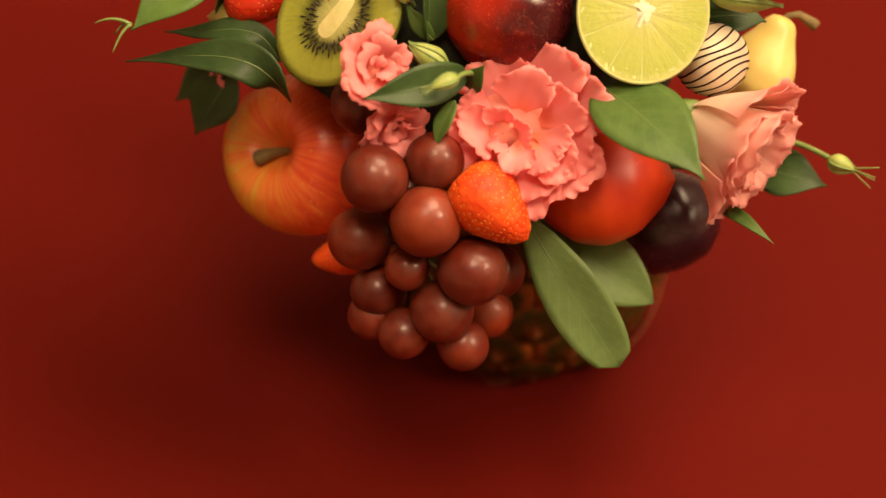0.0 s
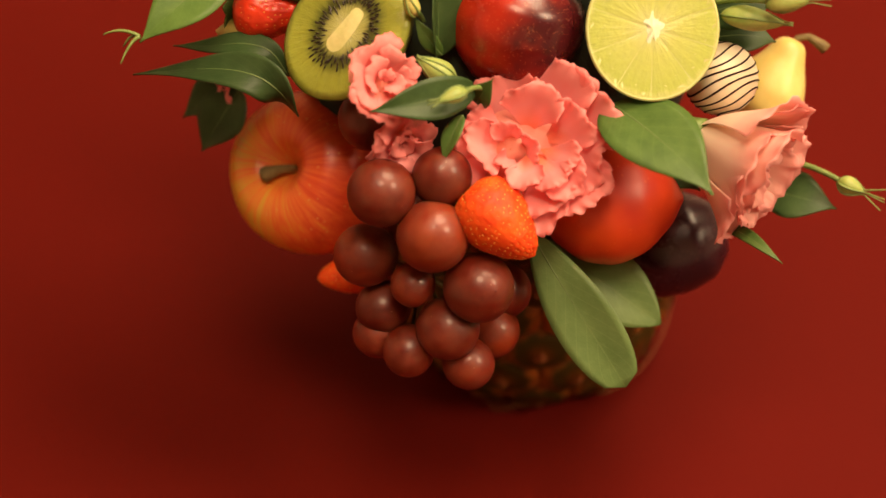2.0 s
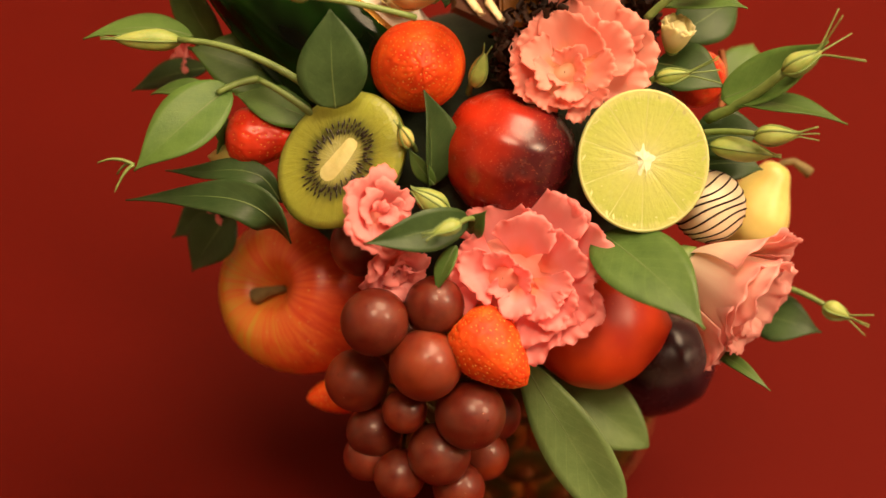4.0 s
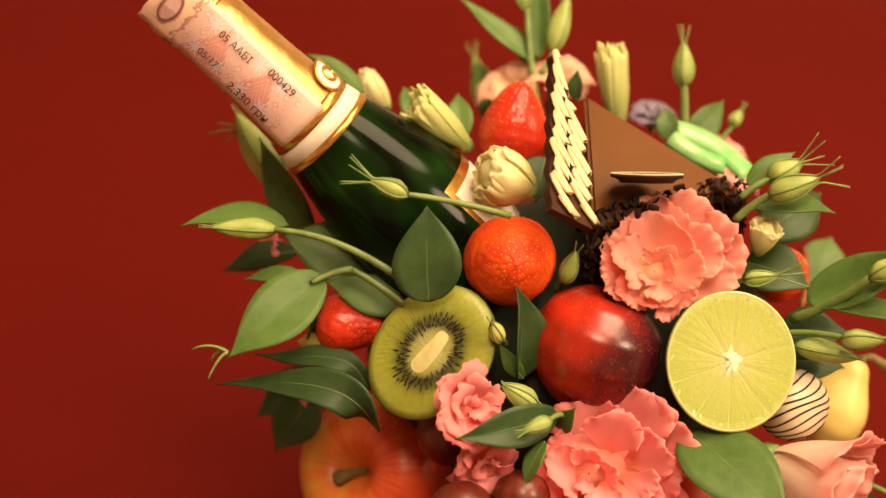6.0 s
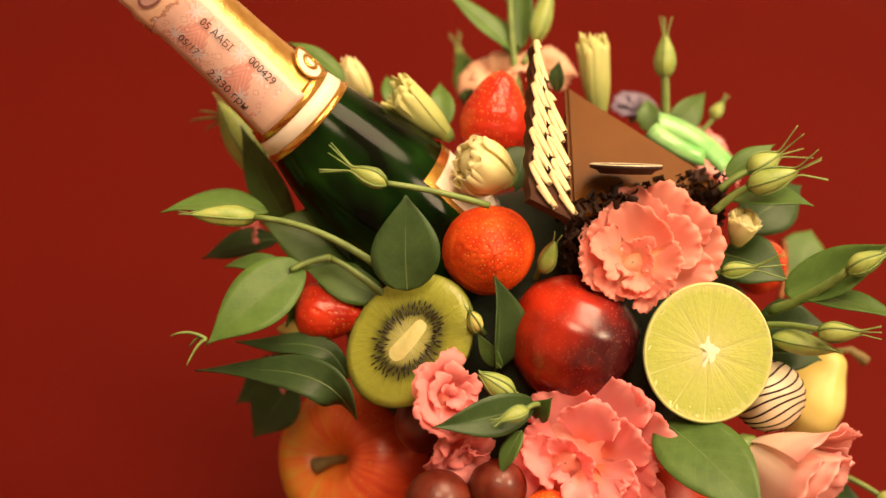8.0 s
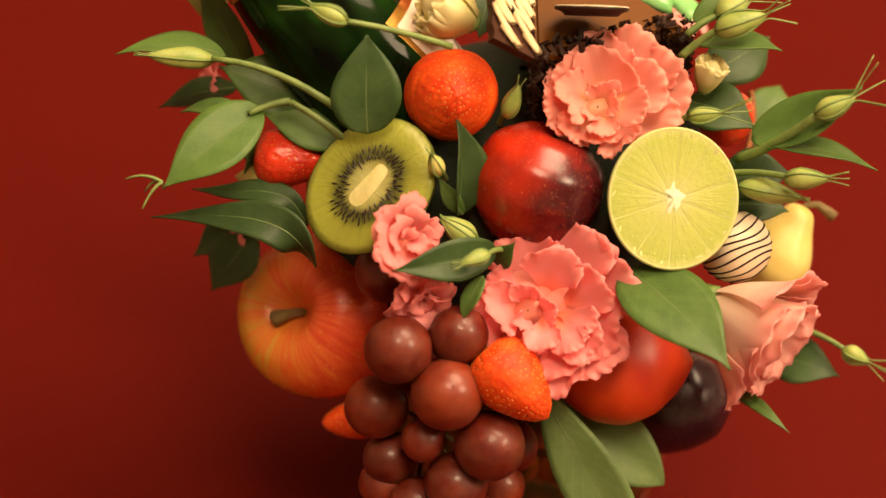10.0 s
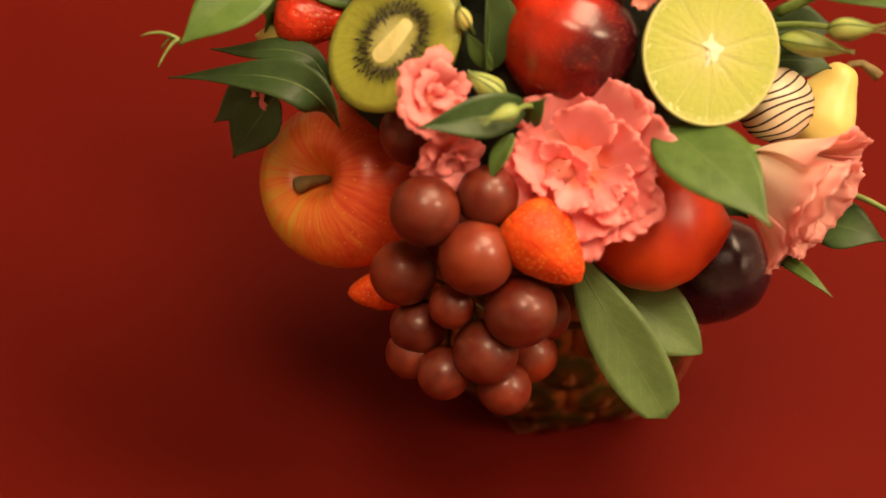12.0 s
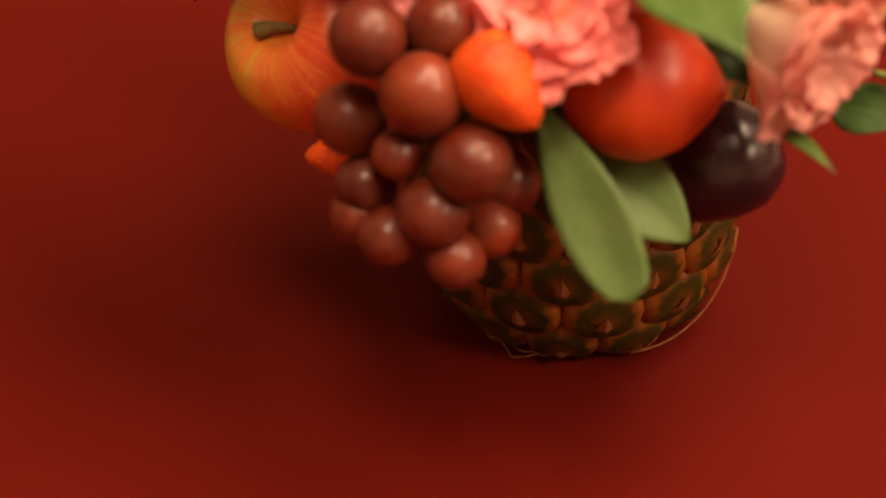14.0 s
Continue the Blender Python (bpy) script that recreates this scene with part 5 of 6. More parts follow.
# ---- flowers ----
FACING = ((100, 80, 0.92, 0.75, -0.10, 0.10, 0.00), (62, 82, 1.10, 0.62, 0.00, 0.10, 0.00), (22, 84, 1.15, 0.62, 0.08, 0.05, 0.00),
          (-12, 82, 1.00, 0.58, 0.08, 0.00, 0.00), (150, 78, 0.80, 0.65, -0.20, 0.00, 0.00), (198, 78, 0.84, 0.62, -0.20, 0.00, 0.00),
          (245, 80, 0.92, 0.62, -0.12, -0.05, 0.00), (282, 82, 1.06, 0.60, 0.00, -0.05, 0.00), (316, 82, 1.08, 0.56, 0.05, -0.05, 0.00),
          (76, 62, 0.74, 0.95, -0.05, 0.14, 0.05), (22, 66, 0.80, 0.65, 0.10, 0.05, 0.06), (188, 52, 0.66, 1.05, -0.22, 0.00, 0.04),
          (290, 74, 0.80, 0.72, 0.05, -0.10, 0.12), (322, 70, 0.78, 0.62, 0.12, -0.06, 0.15), (302, 62, 0.58, 0.75, 0.10, -0.10, 0.22),
          (338, 64, 0.60, 0.70, 0.12, 0.00, 0.20), (268, 50, 0.54, 0.90, -0.04, -0.06, 0.16),
          (104, 34, 0.48, 1.10, -0.18, 0.06, 0.05), (15, 38, 0.46, 1.00, -0.12, 0.00, 0.05), (225, 28, 0.42, 1.10, -0.22, -0.02, 0.05))
TURNED = ((86, 82, 1.05, 0.75, -0.20, -0.20, 0.00), (50, 84, 1.28, 0.62, -0.16, -0.20, 0.00), (15, 84, 1.36, 0.60, -0.16, -0.22, 0.00),
          (-9, 82, 1.18, 0.50, -0.16, -0.24, 0.00), (128, 78, 0.98, 0.62, -0.24, -0.20, 0.00), (163, 80, 0.92, 0.55, -0.26, -0.24, 0.00),
          (188, 78, 0.86, 0.50, -0.26, -0.24, 0.00), (226, 78, 0.74, 0.62, -0.24, -0.26, 0.00), (268, 78, 0.70, 0.66, -0.20, -0.26, 0.00),
          (304, 78, 0.80, 0.60, -0.16, -0.26, 0.00), (70, 66, 0.88, 1.00, -0.20, -0.16, 0.08), (24, 70, 0.98, 0.70, -0.14, -0.18, 0.10),
          (150, 58, 0.72, 0.75, -0.26, -0.22, 0.10), (198, 60, 0.62, 0.70, -0.26, -0.24, 0.12), (342, 62, 0.80, 0.70, -0.14, -0.22, 0.12),
          (286, 58, 0.54, 0.80, -0.18, -0.26, 0.12), (92, 42, 0.54, 1.10, -0.20, -0.20, 0.06), (0, 38, 0.50, 1.00, -0.18, -0.24, 0.06), (230, 32, 0.40, 1.10, -0.24, -0.26, 0.06))
LITTLE = ((180, 64, 1.00, 1.00), (122, 58, 1.00, 0.95), (240, 62, 1.05, 0.95), (60, 46, 0.85, 0.95), (300, 50, 0.90, 0.95), (0, 40, 0.80, 0.95),
          (152, 34, 0.70, 1.30), (330, 22, 0.58, 1.40), (80, 12, 0.48, 1.60))
open_flower((0.0509, -0.0322, 0.2069), VIEW * 0.96 + UP * 0.06 - RIGHT * 0.08, 0.0318, PINK, "large coral pink frilled lisianthus flower, fully open", FACING, 21, ruffle=0.060, cup=0.12, loose=0.08)
open_flower((0.0774, 0.0294, 0.2699), VIEW * 0.96 + UP * 0.15 - RIGHT * 0.05, 0.0264, SALMON, "salmon pink frilled lisianthus flower beside chocolate cake", TURNED, 22, ruffle=0.060, cup=0.12, loose=0.08)
CUPPED = ((3, 10, 0.72, 1.15), (3, 20, 0.92, 1.1), (4, 32, 1.0, 0.95))
open_flower((-0.0015, -0.0206, 0.2334), VIEW * 0.85 + RIGHT * 0.42 + UP * 0.10, 0.0195, PINK, "half-open coral pink lisianthus flower beside kiwi", LITTLE, 23, depth=0.55, ruffle=0.045, loose=0.12)
open_flower((0.0032, -0.0297, 0.2071), VIEW * 0.75 - UP * 0.45 + RIGHT * 0.10, 0.0160, PINK, "small coral pink flower below a dark leaf", LITTLE, 24, depth=0.55, ruffle=0.08)
flower((0.1345, -0.0222, 0.1908), (0.7942, -0.5903, -0.1445), 0.046, PEACH, "peach flower with pink frilled edge, seen from its side", ((3, 14, 0.85, 1.3), (3, 24, 0.95, 1.25), (4, 34, 1.0, 1.15), (4, 41, 0.98, 1.15)), 25, 0.42, ruffle=0.06, cup=0.10)
flower((0.0184, 0.1429, 0.2736), (-0.2376, -0.0433, 0.9704), 0.019, BLUSH, "pale blush lisianthus flower behind the strawberry", CUPPED, 26, 0.6)
flower((0.0421, 0.1438, 0.2755), (0.3251, -0.0587, 0.9438), 0.019, BLUSH, "pale peach lisianthus flower behind the cake", CUPPED, 27, 0.6)
flower((0.1162, 0.1163, 0.2481), (0.6797, 0.0225, 0.7332), 0.022, PEACH, "peach pink flower behind the cake", CUPPED, 28, 0.6)
flower((0.0825, 0.1392, 0.2572), (-0.0062, 0.0251, 0.9997), 0.013, LILAC, "small lilac flower behind the cake", CUPPED, 29, 0.5)
flower((-0.0891, 0.0837, 0.2260), (-0.8727, -0.2572, 0.4151), 0.016, PINK, "small coral pink flower behind leaves", CUPPED, 30, 0.6)
flower((-0.0794, 0.0417, 0.1798), (-0.8589, -0.4933, 0.1377), 0.013, PINK, "small coral pink flower behind the apple", CUPPED, 31, 0.6)
closed_flower((0.0115, 0.0573, 0.2860), RIGHT * -0.85 + VIEW * 0.32 + UP * 0.30, 0.0255, 0.0235, CREAM, "closed cream yellow lisianthus flower by the bottle", 32, 0.40)
closed_flower((0.1171, 0.0420, 0.2672), (0.2057, 0.1642, 0.9647), 0.0150, 0.0120, CREAM, "small yellow flower bud with frilled tip", 33, 1.0)
closed_flower((-0.0151, 0.0923, 0.2878), (-0.7539, 0.1751, 0.6332), 0.0330, 0.0155, LEMON, "pale yellow green closed lisianthus bud behind bottle", 34, 0.9)
closed_flower((0.0624, 0.1285, 0.2818), (-0.1322, 0.5031, 0.8541), 0.0400, 0.0130, LEMON, "tall yellow green closed bud behind the cake", 35, 0.7)
closed_flower((-0.0437, 0.1266, 0.2799), (-0.6161, 0.2722, 0.7391), 0.0200, 0.0120, CREAM, "cream flower bud behind the gold foil", 36, 0.5)
s = thing("flower_bud", Matrix.Identity(4), "smooth pale yellow flower bud below a strawberry", "flower bud", "frilled flowers")
bud_parts(s, (-0.0560, 0.0302, 0.2174), (-0.0749, 0.0319, 0.2185), 0.0150, BUD_YELLOW, 0, 0.2, 0.001, 37)

# ---- leaves ----
loose_leaf((-0.0190, 0.0167, 0.2547), (-0.0218, 0.0348, 0.2895), 0.0280, VIEW, LEAF_DARK, "broad dark green leaf standing against the bottle", bow=0.05, fold=0.10, fat=0.40, sharp=0.35)
loose_leaf((-0.0624, 0.0345, 0.2517), (-0.1022, 0.0068, 0.2343), 0.026, (-0.1190, -0.5523, 0.8251), LEAF, "pointed green leaf reaching outward", bow=0.08)
loose_leaf((-0.0309, 0.0341, 0.2331), (-0.0623, 0.0436, 0.2424), 0.018, (-0.0195, -0.4406, 0.8975), LEAF, "green leaf above a strawberry", bow=0.06)
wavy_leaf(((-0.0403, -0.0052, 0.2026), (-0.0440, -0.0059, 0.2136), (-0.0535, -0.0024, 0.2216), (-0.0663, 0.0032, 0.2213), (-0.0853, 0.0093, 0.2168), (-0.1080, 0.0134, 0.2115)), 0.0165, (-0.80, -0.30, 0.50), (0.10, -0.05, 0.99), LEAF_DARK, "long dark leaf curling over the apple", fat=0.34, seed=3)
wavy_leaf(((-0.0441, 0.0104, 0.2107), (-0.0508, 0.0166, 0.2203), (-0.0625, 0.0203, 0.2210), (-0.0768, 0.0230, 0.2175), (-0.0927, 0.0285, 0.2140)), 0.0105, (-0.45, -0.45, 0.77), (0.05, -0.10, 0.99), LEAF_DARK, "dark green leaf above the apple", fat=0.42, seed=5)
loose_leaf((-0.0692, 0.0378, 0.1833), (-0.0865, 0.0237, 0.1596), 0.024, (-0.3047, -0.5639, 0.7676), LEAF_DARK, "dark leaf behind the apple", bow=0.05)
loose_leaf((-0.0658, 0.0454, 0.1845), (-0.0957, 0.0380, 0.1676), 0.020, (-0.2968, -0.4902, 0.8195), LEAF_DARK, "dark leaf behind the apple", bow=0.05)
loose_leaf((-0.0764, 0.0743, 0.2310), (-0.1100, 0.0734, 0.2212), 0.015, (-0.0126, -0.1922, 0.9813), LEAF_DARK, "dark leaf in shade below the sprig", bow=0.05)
loose_leaf((-0.0392, 0.0545, 0.2405), (-0.0818, 0.0627, 0.2523), 0.028, (-0.0216, -0.5187, 0.8547), LEAF, "green leaf behind a flower stem", bow=0.06)
loose_leaf((0.0166, 0.0052, 0.2224), (0.0138, 0.0177, 0.2630), 0.020, (0.6877, -0.5462, 0.4783), LEAF_DARK, "folded dark green leaf between kiwi and plum", bow=0.05, fold=0.7)
loose_leaf((0.0186, 0.0005, 0.2277), (0.0082, 0.0054, 0.2431), 0.007, (-0.3047, -0.5639, 0.7676), LEAF, "small green leaf beside the kiwi", bow=0.08)
loose_leaf((0.0312, -0.0137, 0.2229), (-0.0099, -0.0327, 0.2271), 0.0165, (-0.1269, -0.7680, 0.6278), LEAF_DARK, "dark green leaf lying over a pink flower", bow=0.10, fold=0.3)
loose_leaf((0.0326, -0.0133, 0.2129), (0.0379, -0.0182, 0.2302), 0.010, (-0.0236, -0.5966, 0.8022), LEAF, "small green leaf tip by the plum")
loose_leaf((0.0259, -0.0249, 0.2177), (0.0180, -0.0370, 0.2040), 0.0085, (-0.6213, -0.5758, 0.5314), LEAF, "narrow green leaf between two pink flowers", bow=0.10)
loose_leaf((0.0861, -0.0149, 0.2133), (0.1176, -0.0684, 0.2106), 0.034, (0.1198, -0.4790, 0.8696), LEAF, "broad pointed green leaf below the lime", bow=0.06, fold=0.10, fat=0.38)
loose_leaf((0.1047, -0.0051, 0.1728), (0.1232, -0.0178, 0.1668), 0.016, (0.0738, -0.5192, 0.8515), LEAF_DARK, "dark leaf under the broad leaf")
loose_leaf((0.1556, 0.0032, 0.1467), (0.1825, -0.0138, 0.1513), 0.022, (0.0738, -0.5192, 0.8515), LEAF_DARK, "dark green pointed leaf behind the peach flower")
loose_leaf((0.1319, -0.0281, 0.1558), (0.1537, -0.0528, 0.1591), 0.0065, (0.1588, -0.3642, 0.9177), LEAF, "thin narrow leaf below the peach flower", bow=0.10)
loose_leaf((0.0515, -0.0270, 0.1655), (0.0873, -0.0829, 0.1187), 0.0262, (-0.2676, -0.6796, 0.6831), LEAF_PALE, "long pale green leaf hanging over the vase", bow=0.05, fold=0.12, fat=0.64, sharp=-0.34)
loose_leaf((0.0587, -0.0138, 0.1432), (0.1074, -0.0488, 0.1214), 0.030, (0.0243, -0.6727, 0.7395), LEAF_PALE, "pale green leaf hanging over the vase", bow=0.05, fat=0.55, sharp=0.1)
loose_leaf((0.1112, 0.0556, 0.2731), (0.1440, 0.0400, 0.2811), 0.0155, (0.0920, -0.0543, 0.9943), LEAF, "green leaf beside the salmon flower", bow=0.08)
loose_leaf((0.1214, 0.0670, 0.2459), (0.1512, 0.0918, 0.2522), 0.024, (0.2595, -0.5809, 0.7715), LEAF_DARK, "dark leaf behind the sprig")
loose_leaf((0.1108, 0.0455, 0.2514), (0.1366, 0.0292, 0.2494), 0.023, (0.0738, -0.5192, 0.8515), LEAF_DARK, "dark green leaf above the lime")
loose_leaf((0.1354, 0.0270, 0.2468), (0.1731, 0.0213, 0.2794), 0.022, (-0.1932, -0.3536, 0.9152), LEAF, "cupped green leaf holding a flower bud", bow=-0.06, fold=0.35)
loose_leaf((0.1406, 0.0238, 0.2480), (0.1813, 0.0027, 0.2517), 0.014, (0.0952, 0.0867, 0.9917), LEAF, "pointed green leaf reaching outward", bow=0.08)
loose_leaf((0.1496, 0.0734, 0.2018), (0.1643, 0.1006, 0.2176), 0.022, (-0.0254, -0.6720, 0.7401), LEAF, "rounded green leaf behind the sprigs", fat=0.6)
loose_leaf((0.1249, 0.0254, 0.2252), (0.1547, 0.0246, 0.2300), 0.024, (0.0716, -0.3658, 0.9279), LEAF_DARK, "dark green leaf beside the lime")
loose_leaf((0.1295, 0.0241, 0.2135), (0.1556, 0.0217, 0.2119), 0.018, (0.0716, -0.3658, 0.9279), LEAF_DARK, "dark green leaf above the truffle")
loose_leaf((0.0926, 0.1086, 0.2609), (0.1126, 0.1312, 0.2719), 0.014, (0.2616, -0.6526, 0.7112), LEAF, "grey green leaf behind the cake")
loose_leaf((0.0874, 0.1239, 0.2553), (0.0874, 0.1379, 0.2634), 0.011, (-0.0254, -0.6720, 0.7401), LEAF, "grey green leaf beside the lilac flower")
loose_leaf((-0.0683, 0.0779, 0.2354), (-0.0935, 0.0999, 0.2737), 0.017, (-0.4968, -0.4950, 0.7128), LEAF, "dark leaf along the bottle", bow=0.08)
loose_leaf((-0.0063, 0.1133, 0.2622), (-0.0056, 0.1358, 0.2722), 0.012, (-0.0236, -0.5966, 0.8022), LEAF, "green leaf behind the strawberry")
loose_leaf((-0.0265, 0.1195, 0.2682), (-0.0303, 0.1384, 0.2740), 0.009, (-0.0236, -0.5966, 0.8022), LEAF, "green leaf behind the bottle")
loose_leaf((-0.0478, 0.1095, 0.2907), (-0.0723, 0.1242, 0.3015), 0.009, (0.1896, -0.0565, 0.9802), LEAF, "green leaf resting on the gold foil", bow=0.12)
loose_leaf((0.0108, 0.1462, 0.2470), (0.0037, 0.1831, 0.2578), 0.013, (-0.3047, -0.5639, 0.7676), LEAF, "blurred green leaf at the back")
loose_leaf((0.0446, 0.1163, 0.2825), (0.0455, 0.1254, 0.2927), 0.008, (-0.6168, -0.5063, 0.6027), LEAF_DARK, "dark narrow leaf by the cake topper")
loose_leaf((0.0299, 0.0801, 0.2791), (0.0247, 0.0637, 0.2682), 0.02, (-0.0236, -0.5966, 0.8022), LEAF_DARK, "dark leaf under the cream flower")

# ---- sprigs with buds ----
s = sprig("green sprig with a long bud and backing leaf")
stem_part(s, arc((-0.0334, 0.0272, 0.2597), (-0.0829, 0.0436, 0.2699), UP * 0.004))
bud_parts(s, (-0.0821, 0.0480, 0.2659), (-0.1087, 0.0439, 0.2707), 0.0095, BUD, 3, 0.3, 0.005, 1)
leaf_mesh("leaf", (-0.0781, 0.0535, 0.2632), (-0.1218, 0.0501, 0.2666), 0.017, (-0.0052, 0.0590, 0.9982), LEAF, s, bow=0.10)
s = sprig("bent green stem holding a pointed leaf")
stem_part(s, arc((-0.0297, 0.0231, 0.2463), (-0.0516, 0.0366, 0.2545), UP * 0.001))
stem_part(s, arc((-0.0516, 0.0366, 0.2545), (-0.0679, 0.0304, 0.2529), UP * 0.001))
for tx in (0, 1, 2):
    v, q = tube(arc((-0.1013, 0.0077, 0.2353), ((-0.1158, 0.0087, 0.2359), (-0.1089, -0.0008, 0.2286), (-0.1087, 0.0084, 0.2299))[tx], UP * 0.002, 8), [0.0009 - 0.00008 * i for i in range(8)], 6)
    mesh_ob("tendril", v, q, STEM, s)
leaf_mesh("leaf", (-0.0712, 0.0401, 0.2456), (-0.0968, 0.0447, 0.2422), 0.009, (-0.0126, -0.1922, 0.9813), LEAF, s)
s = sprig("thin green stem with a small bud across the bottle")
stem_part(s, arc((0.0125, 0.0362, 0.2834), (-0.0300, 0.0320, 0.2980), UP * 0.001), 0.0014, 0.0011)
bud_parts(s, (-0.0286, 0.0316, 0.2977), (-0.0430, 0.0359, 0.3018), 0.0085, BUD, 5, 1.0, 0.011, 2)
s = sprig("green bud with thin tails beside the salmon flower")
stem_part(s, arc((0.1052, 0.0455, 0.2737), (0.1192, 0.0464, 0.2871), UP * 0.001), 0.0018, 0.0015)
bud_parts(s, (0.1176, 0.0460, 0.2866), (0.1373, 0.0470, 0.2945), 0.0115, BUD, 5, 1.2, 0.010, 3)
s = sprig("dark green bud with a leaf behind the salmon flower")
stem_part(s, arc((0.1081, 0.0537, 0.2788), (0.1209, 0.0574, 0.2864), UP * 0.001), 0.0016, 0.0013)
bud_parts(s, (0.1195, 0.0568, 0.2858), (0.1325, 0.0617, 0.2916), 0.0110, BUD, 4, 1.3, 0.011, 23)
leaf_mesh("leaf", (0.1108, 0.0591, 0.2819), (0.1310, 0.0674, 0.2920), 0.0110, (0.0920, -0.2543, 0.9643), LEAF, s, bow=0.08)
s = sprig("small green bud with tails above the lime")
stem_part(s, arc((0.1033, 0.0257, 0.2545), (0.1084, 0.0247, 0.2597), UP * 0.001), 0.0014, 0.0012)
bud_parts(s, (0.1075, 0.0246, 0.2595), (0.1210, 0.0240, 0.2624), 0.0070, BUD, 4, 0.9, 0.012, 24)
s = sprig("green bud in a cupped leaf with long tails")
stem_part(s, arc((0.1305, 0.0255, 0.2375), (0.1569, 0.0163, 0.2688), UP * -0.002), 0.0022, 0.0018)
bud_parts(s, (0.1555, 0.0153, 0.2691), (0.1702, 0.0169, 0.2774), 0.0095, BUD, 5, 1.6, 0.013, 4)
s = sprig("green and yellow closed buds beside the lime")
stem_part(s, arc((0.1272, 0.0179, 0.2365), (0.1476, 0.0036, 0.2468), UP * 0.001), 0.0013, 0.0012)
bud_parts(s, (0.1453, 0.0033, 0.2464), (0.1614, -0.0006, 0.2502), 0.0085, BUD, 4, 0.6, 0.008, 5)
bud_parts(s, (0.1300, 0.0121, 0.2346), (0.1542, 0.0031, 0.2361), 0.0105, BUD, 3, 0.2, 0.003, 6)
s = sprig("thin stem with a small green bud")
stem_part(s, arc((0.1678, 0.0031, 0.1619), (0.1850, -0.0108, 0.1622), UP * 0.001), 0.0013, 0.0011)
bud_parts(s, (0.1821, -0.0101, 0.1629), (0.1923, -0.0156, 0.1616), 0.0080, BUD, 4, 0.9, 0.009, 7)
s = sprig("small yellow green bud beside the pink flower")
stem_part(s, arc((0.0273, -0.0050, 0.2145), (0.0218, -0.0112, 0.2253), UP * 0.001), 0.0012, 0.001)
bud_parts(s, (0.0236, -0.0129, 0.2235), (0.0092, -0.0095, 0.2342), 0.0112, BUD, 6, 0.5, 0.001, 8)
s = sprig("small green bud over a dark leaf")
stem_part(s, arc((0.0337, -0.0167, 0.2242), (0.0264, -0.0256, 0.2290), UP * 0.001), 0.0012, 0.001)
bud_parts(s, (0.0276, -0.0271, 0.2318), (0.0168, -0.0326, 0.2313), 0.0060, BUD, 4, 0.6, 0.004, 9)
s = sprig("little green bud below the cake")
stem_part(s, arc((0.0332, 0.0359, 0.2451), (0.0355, 0.0323, 0.2562), UP * 0.001), 0.0014, 0.0012)
bud_parts(s, (0.0350, 0.0300, 0.2536), (0.0397, 0.0323, 0.2683), 0.0080, BUD, 3, 0.5, 0.004, 10)
s = sprig("tiny green bud against the kiwi")
stem_part(s, arc((0.0115, 0.0094, 0.2373), (0.0087, 0.0066, 0.2445), UP * 0.001), 0.0012, 0.001)
bud_parts(s, (0.0091, 0.0056, 0.2435), (0.0051, 0.0064, 0.2531), 0.0070, BUD_YELLOW, 4, 0.8, 0.003, 11)
s = sprig("upright sprig of buds and narrow leaves at the back")
stem_part(s, arc((0.0295, 0.1310, 0.2683), (0.0248, 0.1627, 0.3003), RIGHT * -0.001, 12), 0.0018, 0.0013)
bud_parts(s, (0.0243, 0.1619, 0.2993), (0.0208, 0.1769, 0.3114), 0.0080, BUD, 4, 0.9, 0.010, 12)
stem_part(s, arc((0.0307, 0.1412, 0.2797), (0.0370, 0.1497, 0.2878), RIGHT * 0.001), 0.0014, 0.0012)
bud_parts(s, (0.0360, 0.1482, 0.2861), (0.0439, 0.1690, 0.3035), 0.0105, BUD, 4, 0.9, 0.006, 13)
leaf_mesh("leaf", (0.0269, 0.1452, 0.2824), (-0.0053, 0.1697, 0.3023), 0.011, (0.1836, -0.1944, 0.9636), LEAF, s, bow=0.03)
leaf_mesh("leaf", (0.0291, 0.1480, 0.2827), (0.0335, 0.1828, 0.3109), 0.0115, (-0.3102, -0.6353, 0.7072), LEAF, s, bow=0.03)
leaf_mesh("leaf", (0.0294, 0.1553, 0.2729), (0.0181, 0.1686, 0.2871), 0.009, (-0.1242, -0.6657, 0.7358), LEAF, s, bow=0.03)
s = sprig("single upright green bud behind the cake")
stem_part(s, arc((0.0926, 0.1094, 0.2618), (0.0917, 0.1239, 0.2883), RIGHT * 0.0005), 0.0022, 0.0018)
bud_parts(s, (0.0918, 0.1221, 0.2863), (0.0919, 0.1348, 0.3004), 0.0095, BUD, 4, 0.5, 0.008, 14)
s = sprig("small green bud tip behind the cake")
stem_part(s, arc((0.1106, 0.1196, 0.2590), (0.1169, 0.1246, 0.2648), RIGHT * 0.0005), 0.0012, 0.001)
bud_parts(s, (0.1157, 0.1236, 0.2636), (0.1202, 0.1283, 0.2690), 0.006, BUD, 3, 0.5, 0.004, 15)
s = sprig("long yellow green bud beside the bottle")
stem_part(s, arc((-0.0710, 0.0851, 0.2358), (-0.0865, 0.0956, 0.2543), RIGHT * -0.002), 0.0018, 0.0015)
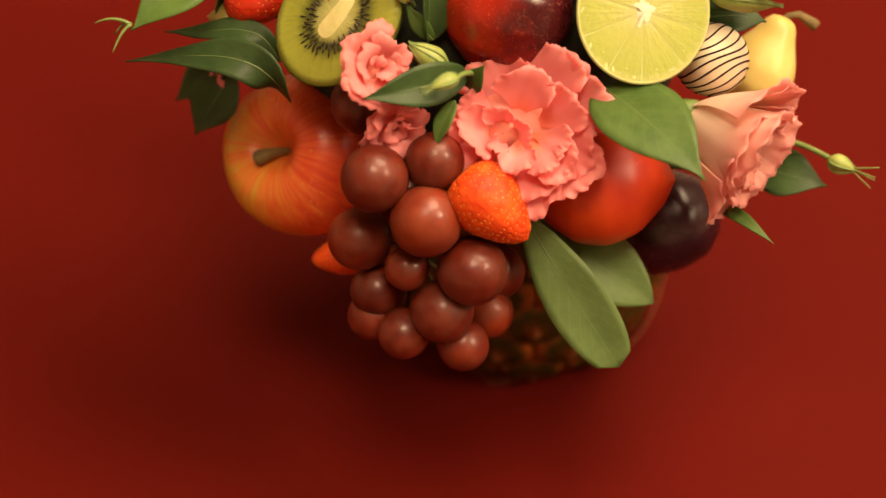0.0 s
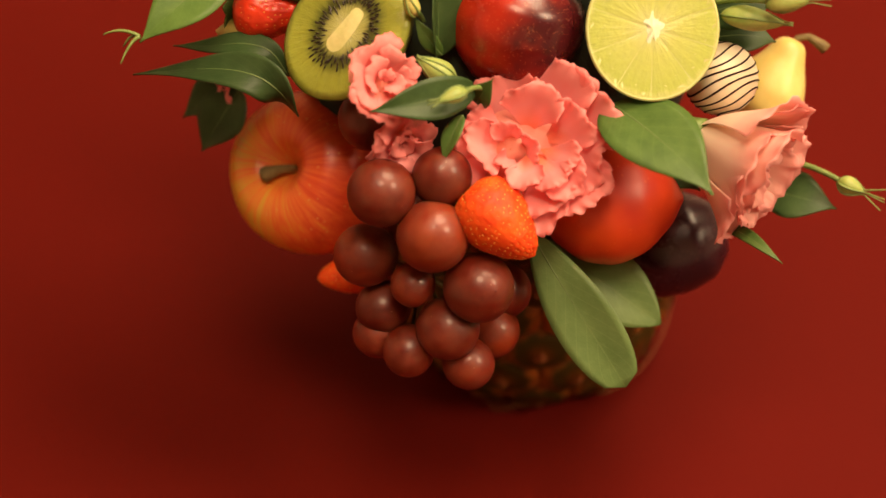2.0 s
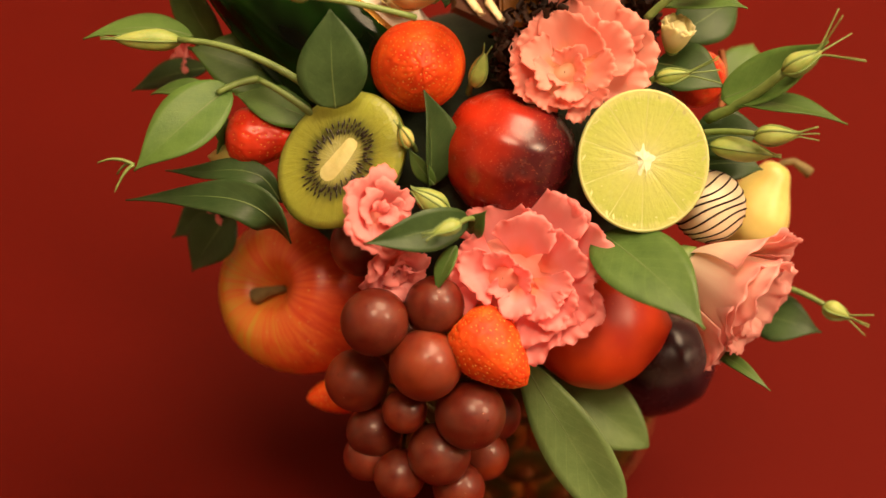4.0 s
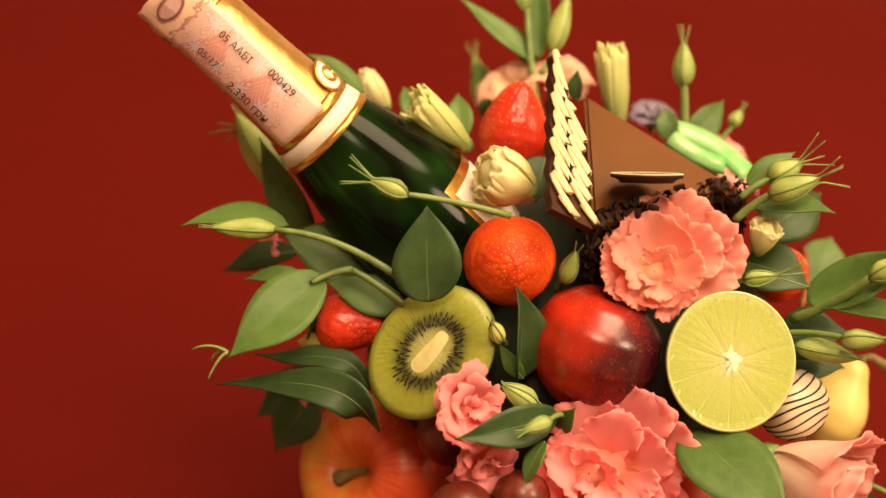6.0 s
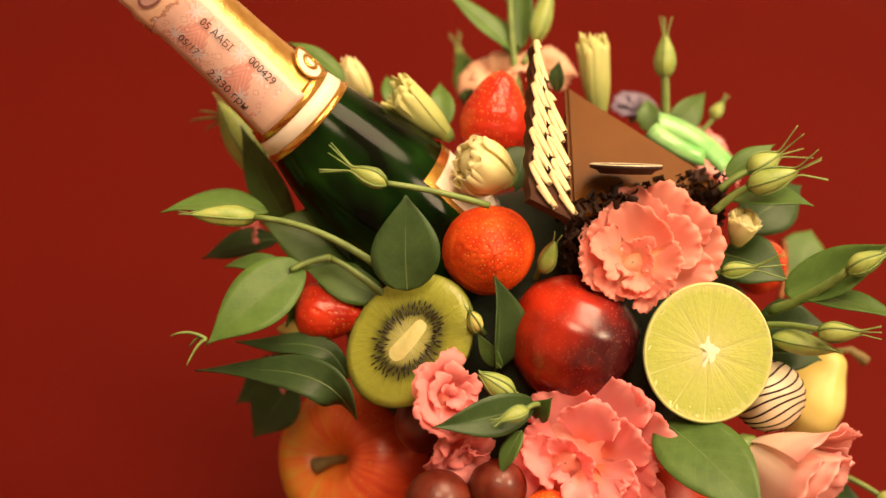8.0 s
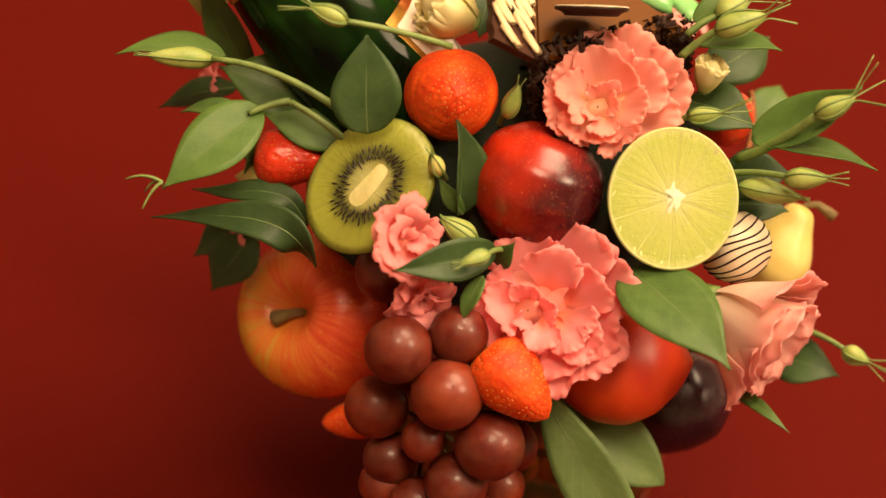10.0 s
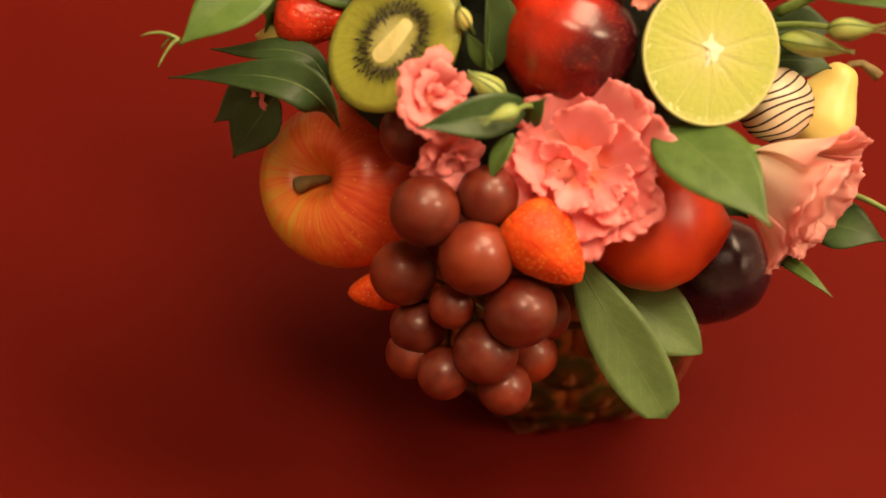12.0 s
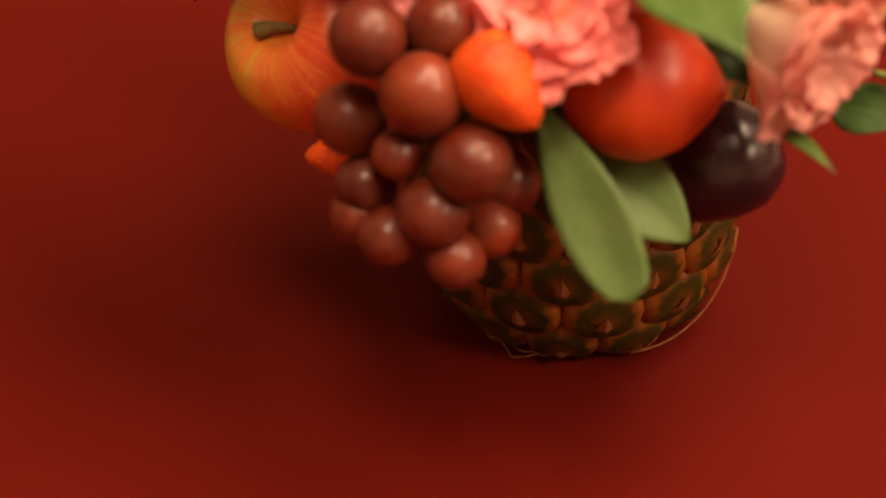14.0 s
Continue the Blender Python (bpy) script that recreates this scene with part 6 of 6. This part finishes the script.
bud_parts(s, (-0.0830, 0.0928, 0.2512), (-0.1033, 0.1157, 0.2759), 0.0160, BUD, 3, 0.3, 0.004, 16)
for tx in (0, 1, 2):
    v, q = tube(arc((-0.0988, 0.1108, 0.2691), ((-0.1161, 0.1139, 0.2659), (-0.1122, 0.1169, 0.2693), (-0.1091, 0.1111, 0.2631))[tx], UP * 0.001, 6), [0.0008 - 0.0001 * i for i in range(6)], 6)
    mesh_ob("tendril", v, q, STEM, s)
s = sprig("brown curved stem among the leaves")
v, q = tube(arc((0.1407, 0.0501, 0.2205), (0.1430, 0.0718, 0.2371), RIGHT * 0.002), 0.0014, 8)
mesh_ob("stem", v, q, FIBRE, s)
s = sprig("blurred green sprig at the back")
stem_part(s, arc((0.0101, 0.1578, 0.2449), (0.0051, 0.1785, 0.2528), RIGHT * -0.001), 0.0012, 0.001)
bud_parts(s, (0.0060, 0.1758, 0.2498), (0.0026, 0.1891, 0.2569), 0.007, BUD, 4, 0.8, 0.006, 17)


def ribbon(points, width, face):
    nrm = Vector(face).normalized()
    pts = [Vector(p) for p in points]
    verts, uvs = [], []
    for i, p in enumerate(pts):
        d = (pts[min(i + 1, len(pts) - 1)] - pts[max(i - 1, 0)]).normalized()
        side = d.cross(nrm).normalized()
        for k in range(5):
            w = k / 4 - 0.5
            verts.append(p + side * w * width + nrm * (0.0016 * (1 - 4 * w * w)))
    ob = mesh_ob("ribbon", verts, grid_faces(5, len(pts)), RIBBON)
    sol = ob.modifiers.new("thickness", "SOLIDIFY")
    sol.thickness = 0.0004
    return tagged(ob, "shiny bright green ribbon loop beside the cake", "ribbon", "loops of green ribbon")


ribbon(arc((0.0870, 0.1000, 0.2788), (0.1182, 0.0879, 0.2639), UP * 0.0035, 16), 0.0105, (0.1588, -0.3642, 0.9177))
ribbon(arc((0.0838, 0.0962, 0.2773), (0.1077, 0.0880, 0.2687), UP * -0.0020 + VIEW * 0.003, 12), 0.0080, (-0.2588, -0.5642, 0.7177))
